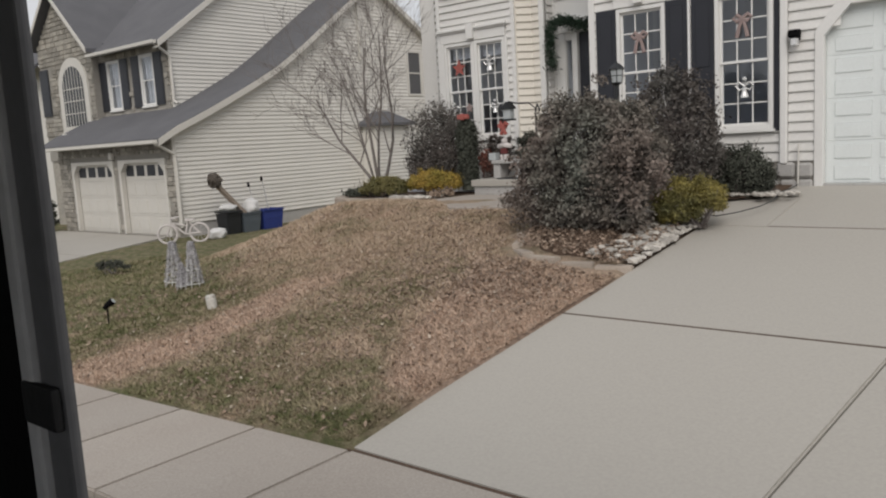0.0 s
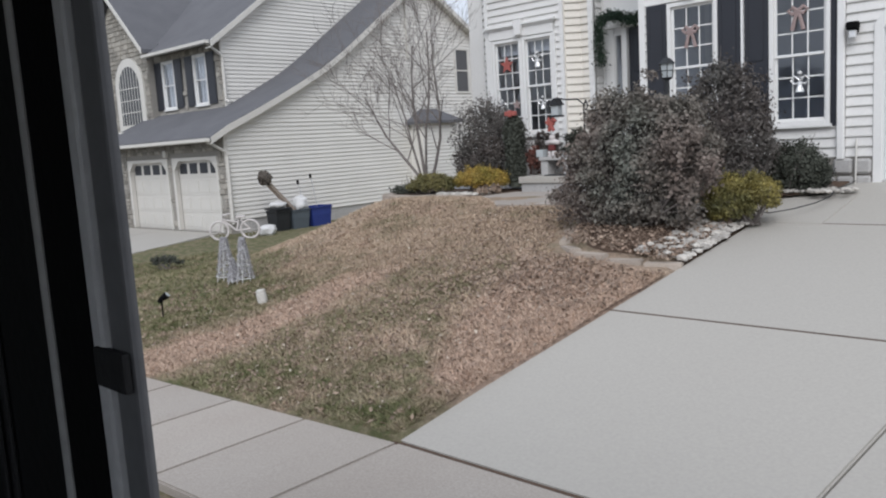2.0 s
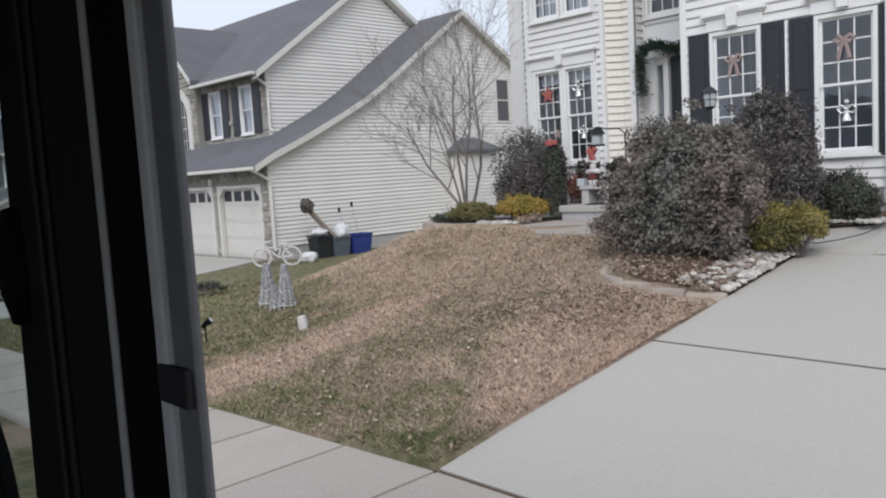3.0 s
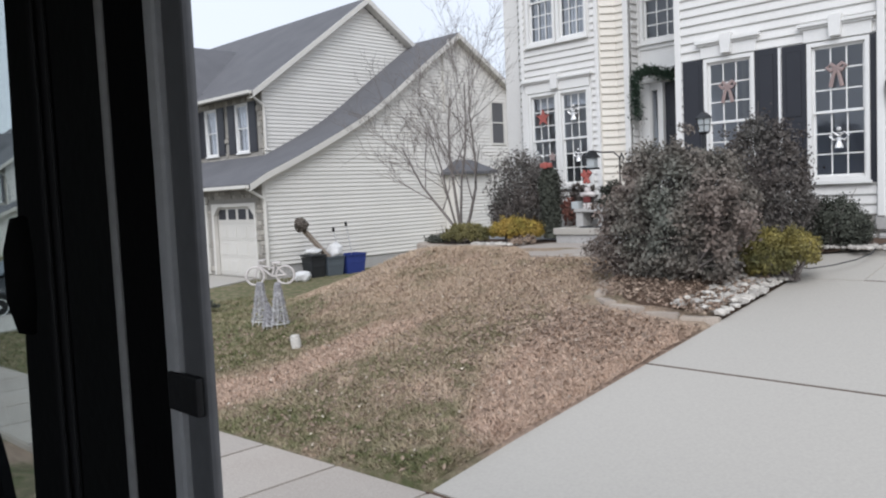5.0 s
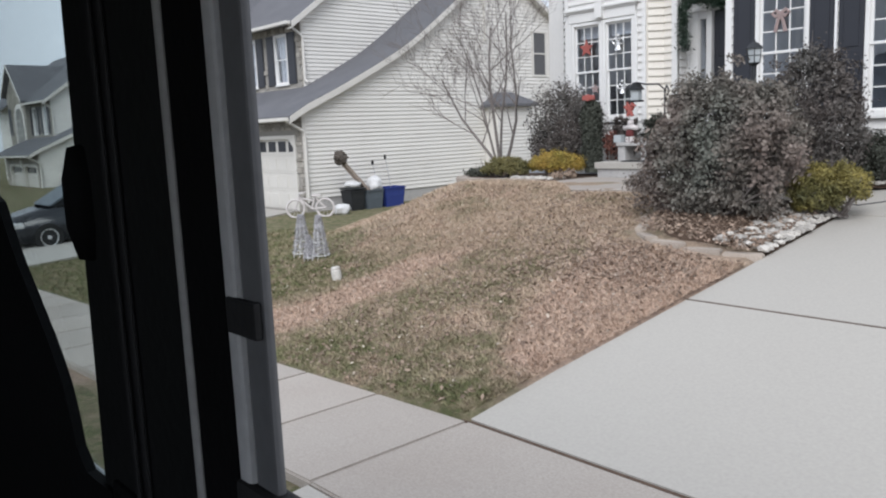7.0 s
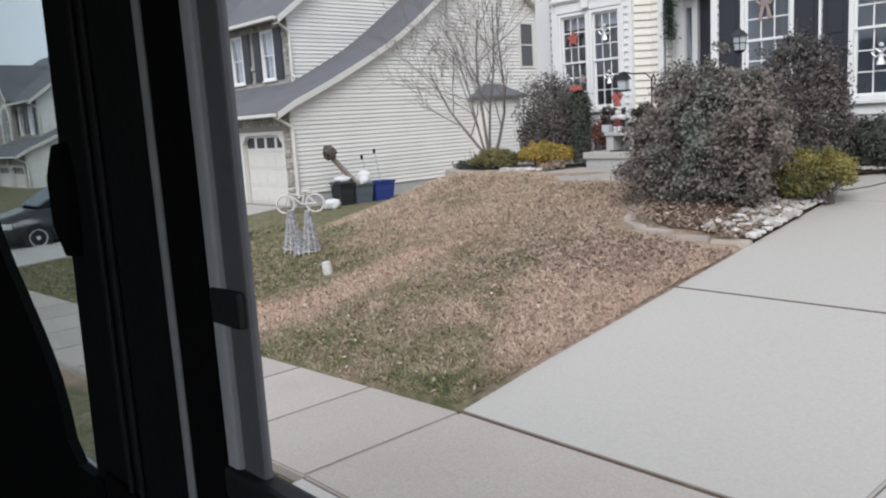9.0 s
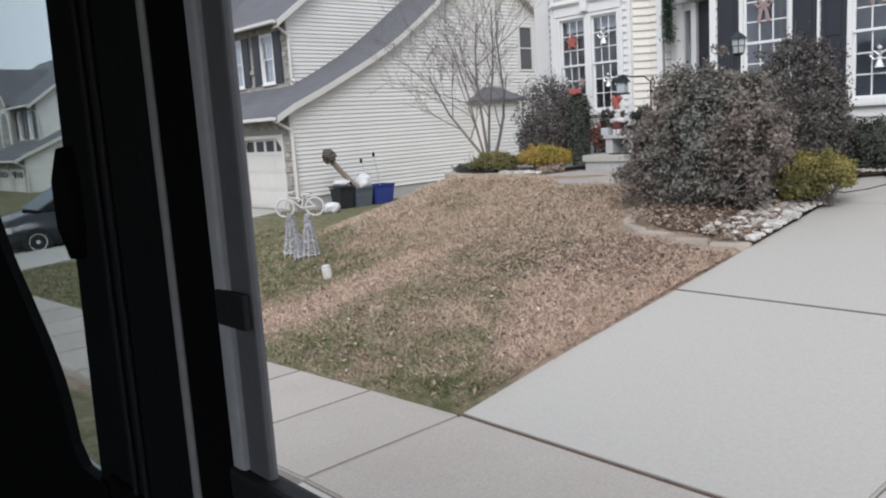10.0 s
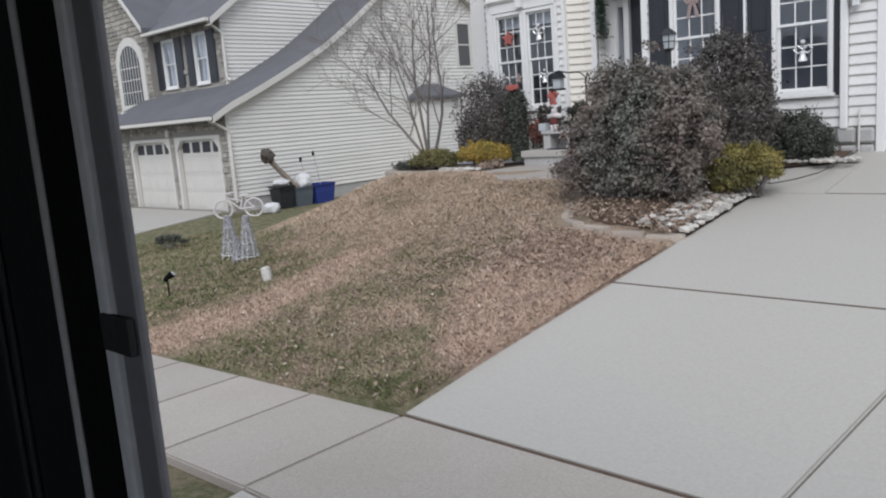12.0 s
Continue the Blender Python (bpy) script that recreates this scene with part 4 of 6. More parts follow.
def stones(parent, space, u0, u1, z0, z1, skip, inside=lambda u, z: True, size=0.26, limit=260):
    """Uneven rubble facing."""
    z, count = z0, 0
    while z < z1 - 0.05:
        h = rnd.uniform(0.6, 1.15) * size * 0.7
        h = min(h, z1 - z)
        u = u0
        while u < u1 - 0.03:
            wd = min(rnd.uniform(0.6, 1.6) * size, u1 - u)
            mu, mz = u + wd / 2, z + h / 2
            if wd > 0.05 and inside(mu, mz) and not any(q[0] - wd * 0.3 < mu < q[1] + wd * 0.3 and q[2] - h * 0.3 < mz < q[3] + h * 0.3 for q in skip) and count < limit:
                part("stone", bars(space, [(u + 0.008, u + wd - 0.008, 0.0, rnd.uniform(0.02, 0.05), z + 0.008, z + h - 0.008)], 0.012), M_STONE, parent)
                count += 1
            u += wd
        z += h


stones(w, gfront, -27.0, NX, -0.4, 2.4, [(G1[0] - 0.12, G1[1] + 0.12, -1, 1.99), (G2[0] - 0.12, G2[1] + 0.12, -1, 1.92)], size=0.23, limit=300)
for q in (G1, G2):
    d = thing_part(nhouse, "garage_door", "white sectional garage door with a row of small panes")
    part("leaf", bars(gfront, [(q[0], q[1], -0.16, -0.12, q[2], q[3])], 0), M_NGARAGE, d)
    for r in range(4):
        z0 = q[2] + 0.02 + 0.54 * r
        part("section", bars(gfront, [(q[0] + 0.01, q[1] - 0.01, -0.12, -0.108, z0, z0 + 0.525)], 0.006), M_NGARAGE, d)
        wd = (q[1] - q[0]) / 4
        for c in range(4):
            ua = q[0] + wd * c + 0.08
            if r < 3:
                part("panel", bars(gfront, [(ua, ua + wd - 0.16, -0.108, -0.096, z0 + 0.08, z0 + 0.45)], 0.012), M_NGARAGE, d)
            else:
                part("pane", bars(gfront, [(ua, ua + wd - 0.16, -0.108, -0.102, z0 + 0.12, z0 + 0.44)], 0), M_SHUTTER, d)
    part("door_trim", bars(gfront, [(q[0] - 0.11, q[0] + 0.004, -0.1, 0.05, q[2], q[3] + 0.1), (q[1] - 0.004, q[1] + 0.11, -0.1, 0.05, q[2], q[3] + 0.1), (q[0], q[1], -0.1, 0.048, q[3] - 0.004, q[3] + 0.098)]), M_NTRIM, d)
    for a, b, c in ((q[0], q[0] + 0.28, 1), (q[1], q[1] - 0.28, -1)):
        part("corner_bracket", prism([(a, q[3]), (a, q[3] - 0.28), (b, q[3])][::c], (-0.1, 0.045), gfront[0]), M_NTRIM, d)
part("wall_lamp", bars(gfront, [(-23.48, -23.3, 0.02, 0.14, 1.93, 2.15)], 0.02), M_NTRIM, nhouse)
part("wall", boxes(((-27.0, NY + 0.2, -0.8), (-26.8, 15.2, 2.9))), M_NSIDING, nhouse)
part("wall", boxes(((-27, NEND - 0.2, -0.8), (NX - 0.2, NEND - 0.02, 5.6))), M_NSIDING, nhouse)

# main block of the neighbour's house
mside = wall_space((MX, 0, 0), (0, 1, 0), (1, 0, 0))


def main_span(z):
    if z < 5.62:
        return (MY + 0.02, 23.6)
    k = (z - 5.62) / 3.13
    return (MY + 4.45 * k, 23.6 - 4.98 * k) if k < 1 else (0, 0)


w = part("wall", prism([(MY, 2.0), (23.6, 2.0), (23.6, 5.52), (18.62, 8.78), (MY, 5.62)], (-0.15, 0), mside[0]), M_NSIDING, nhouse)
siding(w, mside, 3.2, 8.74, main_span, [], M_NSIDING, 0.127)
NS = (9.04 - 5.45) / (18.62 - MY + 0.5)
roof_strip("roof", [(14.3, 5.45 + NS * (14.8 - MY)), (18.62, 9.04), (24.1, 5.47)], -35.8, MX + 0.3, nhouse)
for xa, xb in ((-35.8, -30.75), (-26.25, MX + 0.3)):
    roof_strip("eave_roof", [(MY - 0.5, 5.45), (14.299, 5.45 + NS * (14.799 - MY))], xa, xb, nhouse)
for a, b in (((MY - 0.5, 5.45), (18.62, 9.04)), ((18.62, 9.04), (24.1, 5.47))):
    part("rake_board", prism([a, b, (b[0], b[1] - 0.2), (a[0], a[1] - 0.2)], (MX + 0.3, MX + 0.33), lambda y, x, z: Vector((x, y, z))), M_NTRIM, nhouse)
    part("soffit", prism([(a[0], a[1] - 0.2), (b[0], b[1] - 0.2), (b[0], b[1] - 0.22), (a[0], a[1] - 0.22)], (MX, MX + 0.3), lambda y, x, z: Vector((x, y, z))), M_NTRIM, nhouse)
gutter(nhouse, -26.25, MX + 0.25, MY - 0.57, 5.36)
bm = bmesh.new()
tube(bm, [(MX + 0.08, MY - 0.55, 5.42), (MX + 0.08, MY - 0.38, 5.30), (MX + 0.08, MY - 0.02, 5.06), (MX + 0.08, MY + 0.02, 4.94), (MX + 0.08, MY + 0.02, 3.66), (MX + 0.2, MY + 0.05, 3.56)], 0.042, 6)
part("downspout", bm, M_NTRIM, nhouse)
mfront = wall_space((0, MY, 0), (1, 0, 0), (0, -1, 0))
N1, N2 = (-26.03, -25.2, 3.58, 5.22), (-23.95, -23.14, 3.58, 5.22)
w = part("wall", wall_with_holes(mfront, -27.1, MX - 0.002, 2.0, 5.71, [N1, N2], 0.2), M_MORTAR, nhouse, "fieldstone upper front")
stones(w, mfront, -27.1, MX, 3.1, 5.6, [(a - 0.5, b + 0.5, c, d) for a, b, c, d in (N1, N2)], size=0.24, limit=300)
for q in (N1, N2):
    sash_window(nhouse, mfront, *q, cols=2, rows=2, label="white double-hung window", curtain=True, grid=False)
    part("curtain", bars(mfront, [(q[0] + 0.07 + 0.1 * k, q[0] + 0.15 + 0.1 * k, -0.20 + 0.02 * (k % 2), -0.17 + 0.02 * (k % 2), q[2], q[3]) for k in range(7)], 0.006), M_CURTAIN, nhouse, "pale gathered curtain")
    shutter(nhouse, mfront, q[0] - 0.5, q[0] - 0.02, q[2], q[3])
    shutter(nhouse, mfront, q[1] + 0.02, q[1] + 0.5, q[2], q[3])
# cross gable with an arched window
gab = wall_space((0, MY - 0.25, 0), (1, 0, 0), (0, -1, 0))
GC, GL, GR, GTOP, GS = -28.72, 1.75, 2.2, 8.03, 0.95
GP = [(GC - GL, 2.0), (GC + GR, 2.0), (GC + GR, GTOP - 0.2 - GS * GR), (GC, GTOP - 0.2), (GC - GL, GTOP - 0.2 - GS * GL)]
w = part("wall", prism(GP, (-0.3, 0), gab[0]), M_MORTAR, nhouse, "fieldstone gable")
AC, AZ, AR = -27.98, 4.52, 1.06
stones(w, gab, GC - GL, GC + GR, 2.9, 7.7, [(AC - AR, AC + AR, 3.0, 5.2), (-30.47, -29.75, 3.6, 5.4)], lambda u, z: z < GTOP - 0.32 - GS * abs(u - GC) and (z < AZ or math.hypot(u - AC, z - AZ) > AR), 0.26, 300)
aw = thing_part(nhouse, "arched_window", "arched window with a pale stone surround")


def arch(r, zc, z0, uc, n=16):
    return [(uc + r, z0)] + [(uc + r * math.cos(math.pi * k / n), zc + r * math.sin(math.pi * k / n)) for k in range(n + 1)] + [(uc - r, z0)]


part("surround", prism(arch(AR, AZ, 2.95, AC), (0.0, 0.06), gab[0]), M_NTRIM, aw)
part("pane", prism(arch(0.76, AZ, 3.2, AC), (0.055, 0.066), gab[0]), M_DARKPANE, aw)
for k in range(-3, 4):
    u = 0.21 * k
    part("muntin", bars(gab, [(AC + u - 0.010, AC + u + 0.010, 0.067, 0.082, 3.2, AZ + math.sqrt(0.75 ** 2 - u * u))], 0), M_NTRIM, aw)
for z in (3.62, 4.05, 4.48):
    part("muntin", bars(gab, [(AC - 0.75, AC + 0.75, 0.083, 0.092, z, z + 0.03)], 0), M_NTRIM, aw)
shutter(nhouse, gab, -30.47, -29.80, 3.65, 5.35)
for c, half in ((-1, GL + 0.2), (1, GR + 0.25)):
    e, ze = GC + c * half, GTOP - GS * half
    part("gable_roof", prism([(GC, GTOP), (e, ze), (e, ze - 0.14), (GC, GTOP - 0.14)][::c], (-4.4, 0.32), gab[0]), M_SHINGLE, nhouse)
    part("rake_board", prism([(GC, GTOP + 0.01), (e, ze + 0.01), (e, ze - 0.17), (GC, GTOP - 0.17)][::c], (0.322, 0.35), gab[0]), M_NTRIM, nhouse)
part("wall", boxes(((-35.3, MY + 0.3, -0.5), (GC - GL, MY + 0.5, 5.7))), M_NSIDING, nhouse)
part("wall", boxes(((-35.3, MY + 0.5, -0.5), (-35.1, 23.5, 5.7))), M_NSIDING, nhouse)
part("wall", boxes(((-35.3, 23.4, -0.5), (MX, 23.58, 5.7))), M_NSIDING, nhouse)
part("wall", boxes(((GC - GL, MY - 0.2, -0.5), (-27, MY - 0.1, 2.4))), M_STONE, nhouse)

# ---- the vehicle that the camera looks out of ----
van = thing("van", (-0.3, -0.6, 0.2), "dark van interior with an open side window", "van")
WY0, WY1 = 0.34, 0.366
SILL, HEAD = 1.566, 2.45
part("side_panel", boxes(((-1.03, WY0, 0.25), (-0.60, WY1, 1.45)), ((-0.60, WY0, 0.25), (1.6, WY1, SILL)), ((-2.2, WY0, HEAD), (1.6, WY1, 2.7)), ((1.2, WY0, SILL), (1.6, WY1, HEAD)), bevel=0.008), M_BLACK, van)
# unseen pale skin, added so the house windows mirror something lighter than black
part("reflector_skin", boxes(((-2.2, 0.374, 0.35), (1.6, 0.382, 1.40)), bevel=0.003), M_REFLECTOR, van, "unseen silver-grey skin added to lighten the window reflections")
part("bottom_rail", boxes(((-0.655, 0.336, SILL - 0.03), (1.2, 0.362, SILL + 0.004)), bevel=0.006), M_SEAL, van, "dull black rubber window rail")
curve = [(-2.2, 0.25), (-1.03, 0.25), (-1.03, 1.43), (-1.13, 1.428), (-1.165, 1.455), (-1.178, 1.50), (-1.196, 1.54), (-1.222, 1.573), (-1.25, 1.602), (-1.31, 1.655), (-1.365, 1.702), (-1.40, 1.738), (-1.45, 1.80), (-2.2, 1.97)]
part("door_panel", prism(curve, (0.0, 0.014), lambda u, d, z: Vector((u, WY0 + d, z))), M_BLACK, van, "black door panel with a curved upper edge")
# window post: black body, seals and the grey frame of the window
post = part("window_post", prism([(-1.085, 1.2), (-0.765, 1.2), (-0.765, 2.6), (-1.01, 2.6)], (0.0, 0.02), lambda u, d, z: Vector((u, 0.347 + d, z))), M_POST, van, "black window post with rubber seals")
part("channel", boxes(((-0.745, 0.344, 1.2), (-0.655, 0.372, 2.6)), bevel=0.006), M_BLACK, post)
part("seal", boxes(((-0.765, 0.343, 1.2), (-0.745, 0.366, 2.6)), bevel=0.007), M_GREYSTRIP, post)
for u in (-0.895, -0.93):
    part("inner_seal", boxes(((u - 0.012, 0.342, 1.2), (u, 0.3465, 2.6)), bevel=0.002), M_SEAL, post)
wf = part("window_frame", boxes(((-0.630, 0.346, 1.56), (-0.591, 0.356, 2.6)), bevel=0.004), M_ALU, van, "grey aluminium window frame")
part("frame_lip", boxes(((-0.655, 0.341, 1.56), (-0.630, 0.356, 2.6)), bevel=0.006), M_LIP, wf)
part("catch", boxes(((-0.648, 0.338, 1.713), (-0.594, 0.3455, 1.747)), bevel=0.003), M_SEAL, wf, "small black window catch")
bm = bmesh.new()
lathe(bm, (0, 0, 0), [(0.001, -0.075), (0.02, -0.07), (0.03, -0.03), (0.03, 0.03), (0.02, 0.07), (0.001, 0.075)], 12)
bmesh.ops.translate(bm, verts=bm.verts, vec=(-1.03, 0.352, 1.815))
part("hinge", bm, M_BLACK, van, smooth=True)
part("tinted_pane", boxes(((-2.15, 0.356, 1.2), (-1.04, 0.360, HEAD))), M_TINTED, van, "tinted side pane")
# unseen body round the camera keeps daylight off the post; gaps let some in
part("shell", boxes(((-2.2, -1.6, 0.2), (1.6, 0.34, 0.25)), ((-2.2, -1.6, 2.7), (1.6, 0.40, 2.75)), ((-2.2, -1.65, 0.2), (1.6, -1.6, 1.45)), ((-2.2, -1.65, 2.4), (1.6, -1.6, 2.75)), ((-2.25, -1.6, 0.2), (-2.2, 0.40, 2.75)), ((1.6, -1.6, 0.2), (1.65, 0.40, 1.4)), ((1.6, -1.6, 2.4), (1.65, 0.40, 2.75))), M_BLACK, van)

# a house like the neighbour's one further down the street
copy_thing(nhouse, pose(-24 - 27, 16, -0.3 - 1.0))

# ---- planting ----


def shrub(name, label, lobes, leaf_mat, leaf_size, clumps, per, seed, base_z, stems=12, category="shrub", lumpy=0.25, low=-0.75, stem_mat=None, spread=0.9, tight=0.085, stray=0.20):
    """A shrub: stems from its foot to leaf clumps set on an uneven, lobed dome."""
    rng = np.random.default_rng(seed)
    centers, radii = np.array([l[0] for l in lobes], float), np.array([l[1] for l in lobes], float)
    area = radii.mean(axis=1) ** 2
    heads, out = [], []
    while len(heads) < clumps:
        k = int(rng.choice(len(lobes), p=area / area.sum()))
        d = rng.normal(0, 1, 3)
        d /= np.linalg.norm(d)
        if d[2] < low:
            continue
        f = 0.90 + lumpy * noise.noise(Vector(d) * 2.3 + Vector((seed + 3.7 * k, 0, 0)))
        p = centers[k] + d * radii[k] * f * (1.0 - 0.42 * rng.random() ** 1.4 + (stray * rng.random() if rng.random() < 0.2 else 0))
        inside = (((p - centers) / radii) ** 2).sum(axis=1)
        inside[k] = 1
        if inside.min() < 0.5:
            continue
        p[2] = max(p[2], base_z + 0.06)
        heads.append(p)
        out.append(d)
    heads, out = np.array(heads), np.array(out)
    c, r = centers[0], radii[0]
    s = thing(name, (c[0], c[1], base_z), label, category)
    pts = (heads[:, None, :] + rng.normal(0, tight * r.mean(), (len(heads), per, 3))).reshape(-1, 3)
    nrm = np.repeat(out, per, axis=0)
    pts[:, 2] = np.maximum(pts[:, 2], base_z + 0.02)
    v, q = leaf_quads(rng, pts, nrm, leaf_size, spread=spread)
    flat_mesh("foliage", v, q, leaf_mat, s)
    bm = bmesh.new()
    for k in range(stems):
        h = heads[int(rng.integers(len(heads)))]
        foot = np.array((c[0], c[1], base_z - 0.05)) + np.array((*rng.normal(0, 0.12 * r[0], 2), 0))
        mid = foot * 0.5 + h * 0.5 + rng.normal(0, 0.05, 3)
        tube(bm, [foot, mid, h], [0.018, 0.012, 0.005], 5)
        for _ in range(4):
            t = rng.uniform(0.4, 0.9)
            st = foot + (h - foot) * t
            tube(bm, [st, st + rng.normal(0, 0.14 * r.mean() + 0.05, 3) + np.array((0, 0, 0.08))], [0.007, 0.003], 4)
    part("stem", bm, stem_mat or M_BARK, s)
    return s


shrub("azalea_shrub", "large dense shrub with dull reddish brown-green leaves by the driveway", [((-4.45, 8.2, 1.52), (0.74, 0.70, 0.84)), ((-4.92, 8.12, 1.36), (0.46, 0.5, 0.62)), ((-3.95, 8.2, 1.55), (0.40, 0.5, 0.62)), ((-4.45, 8.1, 1.0), (0.66, 0.48, 0.24)), ((-4.66, 8.2, 2.02), (0.42, 0.42, 0.36)), ((-4.18, 8.25, 1.97), (0.38, 0.4, 0.27))], M_LEAF_DARK, 0.0235, 640, 62, 3, 0.72, 170, lumpy=0.55, spread=0.95, tight=0.064, stray=0.10)
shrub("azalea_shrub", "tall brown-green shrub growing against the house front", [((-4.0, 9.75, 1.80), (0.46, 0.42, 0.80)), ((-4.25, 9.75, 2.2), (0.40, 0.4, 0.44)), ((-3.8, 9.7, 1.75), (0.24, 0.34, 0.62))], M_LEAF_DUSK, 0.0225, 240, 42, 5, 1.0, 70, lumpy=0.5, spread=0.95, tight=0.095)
shrub("cypress_shrub", "low golden-green shrub beside the driveway", [((-3.36, 8.74, 1.13), (0.27, 0.30, 0.22)), ((-3.62, 8.70, 1.12), (0.28, 0.3, 0.24)), ((-3.62, 8.64, 0.98), (0.24, 0.26, 0.17))], M_LEAF_OLIVE, 0.014, 420, 56, 7, 0.84, 10, low=-0.8)
shrub("boxwood_shrub", "dark rounded evergreen shrub under the window", [((-3.5, 10.4, 1.28), (0.42, 0.36, 0.36)), ((-3.32, 10.42, 1.2), (0.24, 0.3, 0.28))], M_LEAF_GREEN, 0.017, 320, 50, 8, 0.98, 24)
shrub("cypress_shrub", "bright golden-yellow shrub in the raised bed", [((-8.95, 10.6, 1.19), (0.38, 0.36, 0.24)), ((-8.62, 10.6, 1.19), (0.30, 0.32, 0.21))], M_LEAF_GOLD, 0.015, 320, 56, 11, 0.98, 8, low=-0.3)
shrub("cypress_shrub", "low olive-green shrub in the raised bed", [((-9.90, 10.34, 1.14), (0.32, 0.34, 0.21)), ((-9.62, 10.34, 1.13), (0.36, 0.36, 0.24))], M_LEAF_DULL, 0.015, 280, 56, 12, 0.95, 8, low=-0.3)
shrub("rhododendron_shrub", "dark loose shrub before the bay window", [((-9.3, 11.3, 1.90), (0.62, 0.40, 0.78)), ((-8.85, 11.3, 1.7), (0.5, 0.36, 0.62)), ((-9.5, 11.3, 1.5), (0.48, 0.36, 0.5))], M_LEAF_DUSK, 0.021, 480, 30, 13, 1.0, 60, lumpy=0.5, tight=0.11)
shrub("juniper_shrub", "low dark clump of groundcover in the lawn", [((-15.4, 8.05, -0.24), (0.42, 0.3, 0.13))], M_LEAF_GREEN, 0.02, 70, 26, 14, -0.34, 4, low=-0.2)
shrub("juniper_shrub", "low spreading dark evergreen at the bed's edge", [((-10.55, 10.5, 1.02), (0.35, 0.4, 0.14))], M_LEAF_GREEN, 0.02, 70, 30, 15, 0.92, 4, low=-0.2)
shrub("foundation_shrub", "dark clipped shrub beside the garage doors", [((-27.2, 12.0, 0.2), (0.45, 0.45, 0.55))], M_LEAF_GREEN, 0.05, 90, 24, 16, -0.35, 6)
shrub("berberis_shrub", "low red-leaved groundcover at the porch step", [((-8.42, 10.3, 1.03), (0.22, 0.3, 0.1))], M_LEAF_DRY, 0.022, 60, 26, 17, 0.98, 4, low=-0.1)

shrub("nandina_shrub", "slender red-leaved shrub beside the columnar evergreen", [((-8.2, 11.35, 1.50), (0.13, 0.16, 0.28))], M_LEAF_RED, 0.022, 60, 30, 18, 1.1, 10, low=-0.9)
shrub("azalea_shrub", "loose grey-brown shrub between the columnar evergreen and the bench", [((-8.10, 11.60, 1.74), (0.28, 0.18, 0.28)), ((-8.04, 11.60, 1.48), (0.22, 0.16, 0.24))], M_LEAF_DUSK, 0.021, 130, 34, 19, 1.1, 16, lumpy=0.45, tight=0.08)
shrub("evergreen_shrub", "dark green bushy plant on the porch behind the bench", [((-7.50, 11.62, 1.74), (0.30, 0.18, 0.28)), ((-7.50, 11.60, 1.46), (0.28, 0.16, 0.22))], M_LEAF_GREEN, 0.02, 150, 40, 20, 1.24, 14, lumpy=0.4)

# narrow evergreen with a red bow
topiary = thing("columnar_evergreen", (-8.41, 11.05, 1.1), "narrow dark green columnar evergreen with a red bow", "shrub")
rng = np.random.default_rng(21)
a, h = rng.uniform(0, 2 * math.pi, 5200), rng.uniform(0, 1, 5200)
round_top = np.sqrt(np.clip(1 - (np.clip(h - 0.78, 0, 1) / 0.24) ** 2, 0, 1))
rad = 0.168 * round_top * (1 + 0.10 * np.sin(h * 9 + a * 2)) * rng.uniform(0.65, 1.10, 5200)
pts = np.stack([-8.41 + rad * np.cos(a), 11.05 + rad * np.sin(a), 1.15 + 1.12 * h], 1)
v, q = leaf_quads(rng, pts, np.stack([np.cos(a), np.sin(a), 0.5 + 0 * a], 1), 0.022)
flat_mesh("foliage", v, q, M_LEAF_GREEN, topiary)
bm = bmesh.new()
lathe(bm, (-8.41, 11.05, 1.05), [(0.12, 0.0), (0.13, 0.2), (0.12, 0.9), (0.05, 1.2)], 10)
part("core", bm, M_LEAF_GREEN, topiary)
part("bow", boxes(((-8.49, 10.90, 2.27), (-8.25, 10.96, 2.35)), ((-8.41, 10.885, 2.255), (-8.33, 10.93, 2.365)), bevel=0.018), M_RED, topiary, "red ribbon bow")


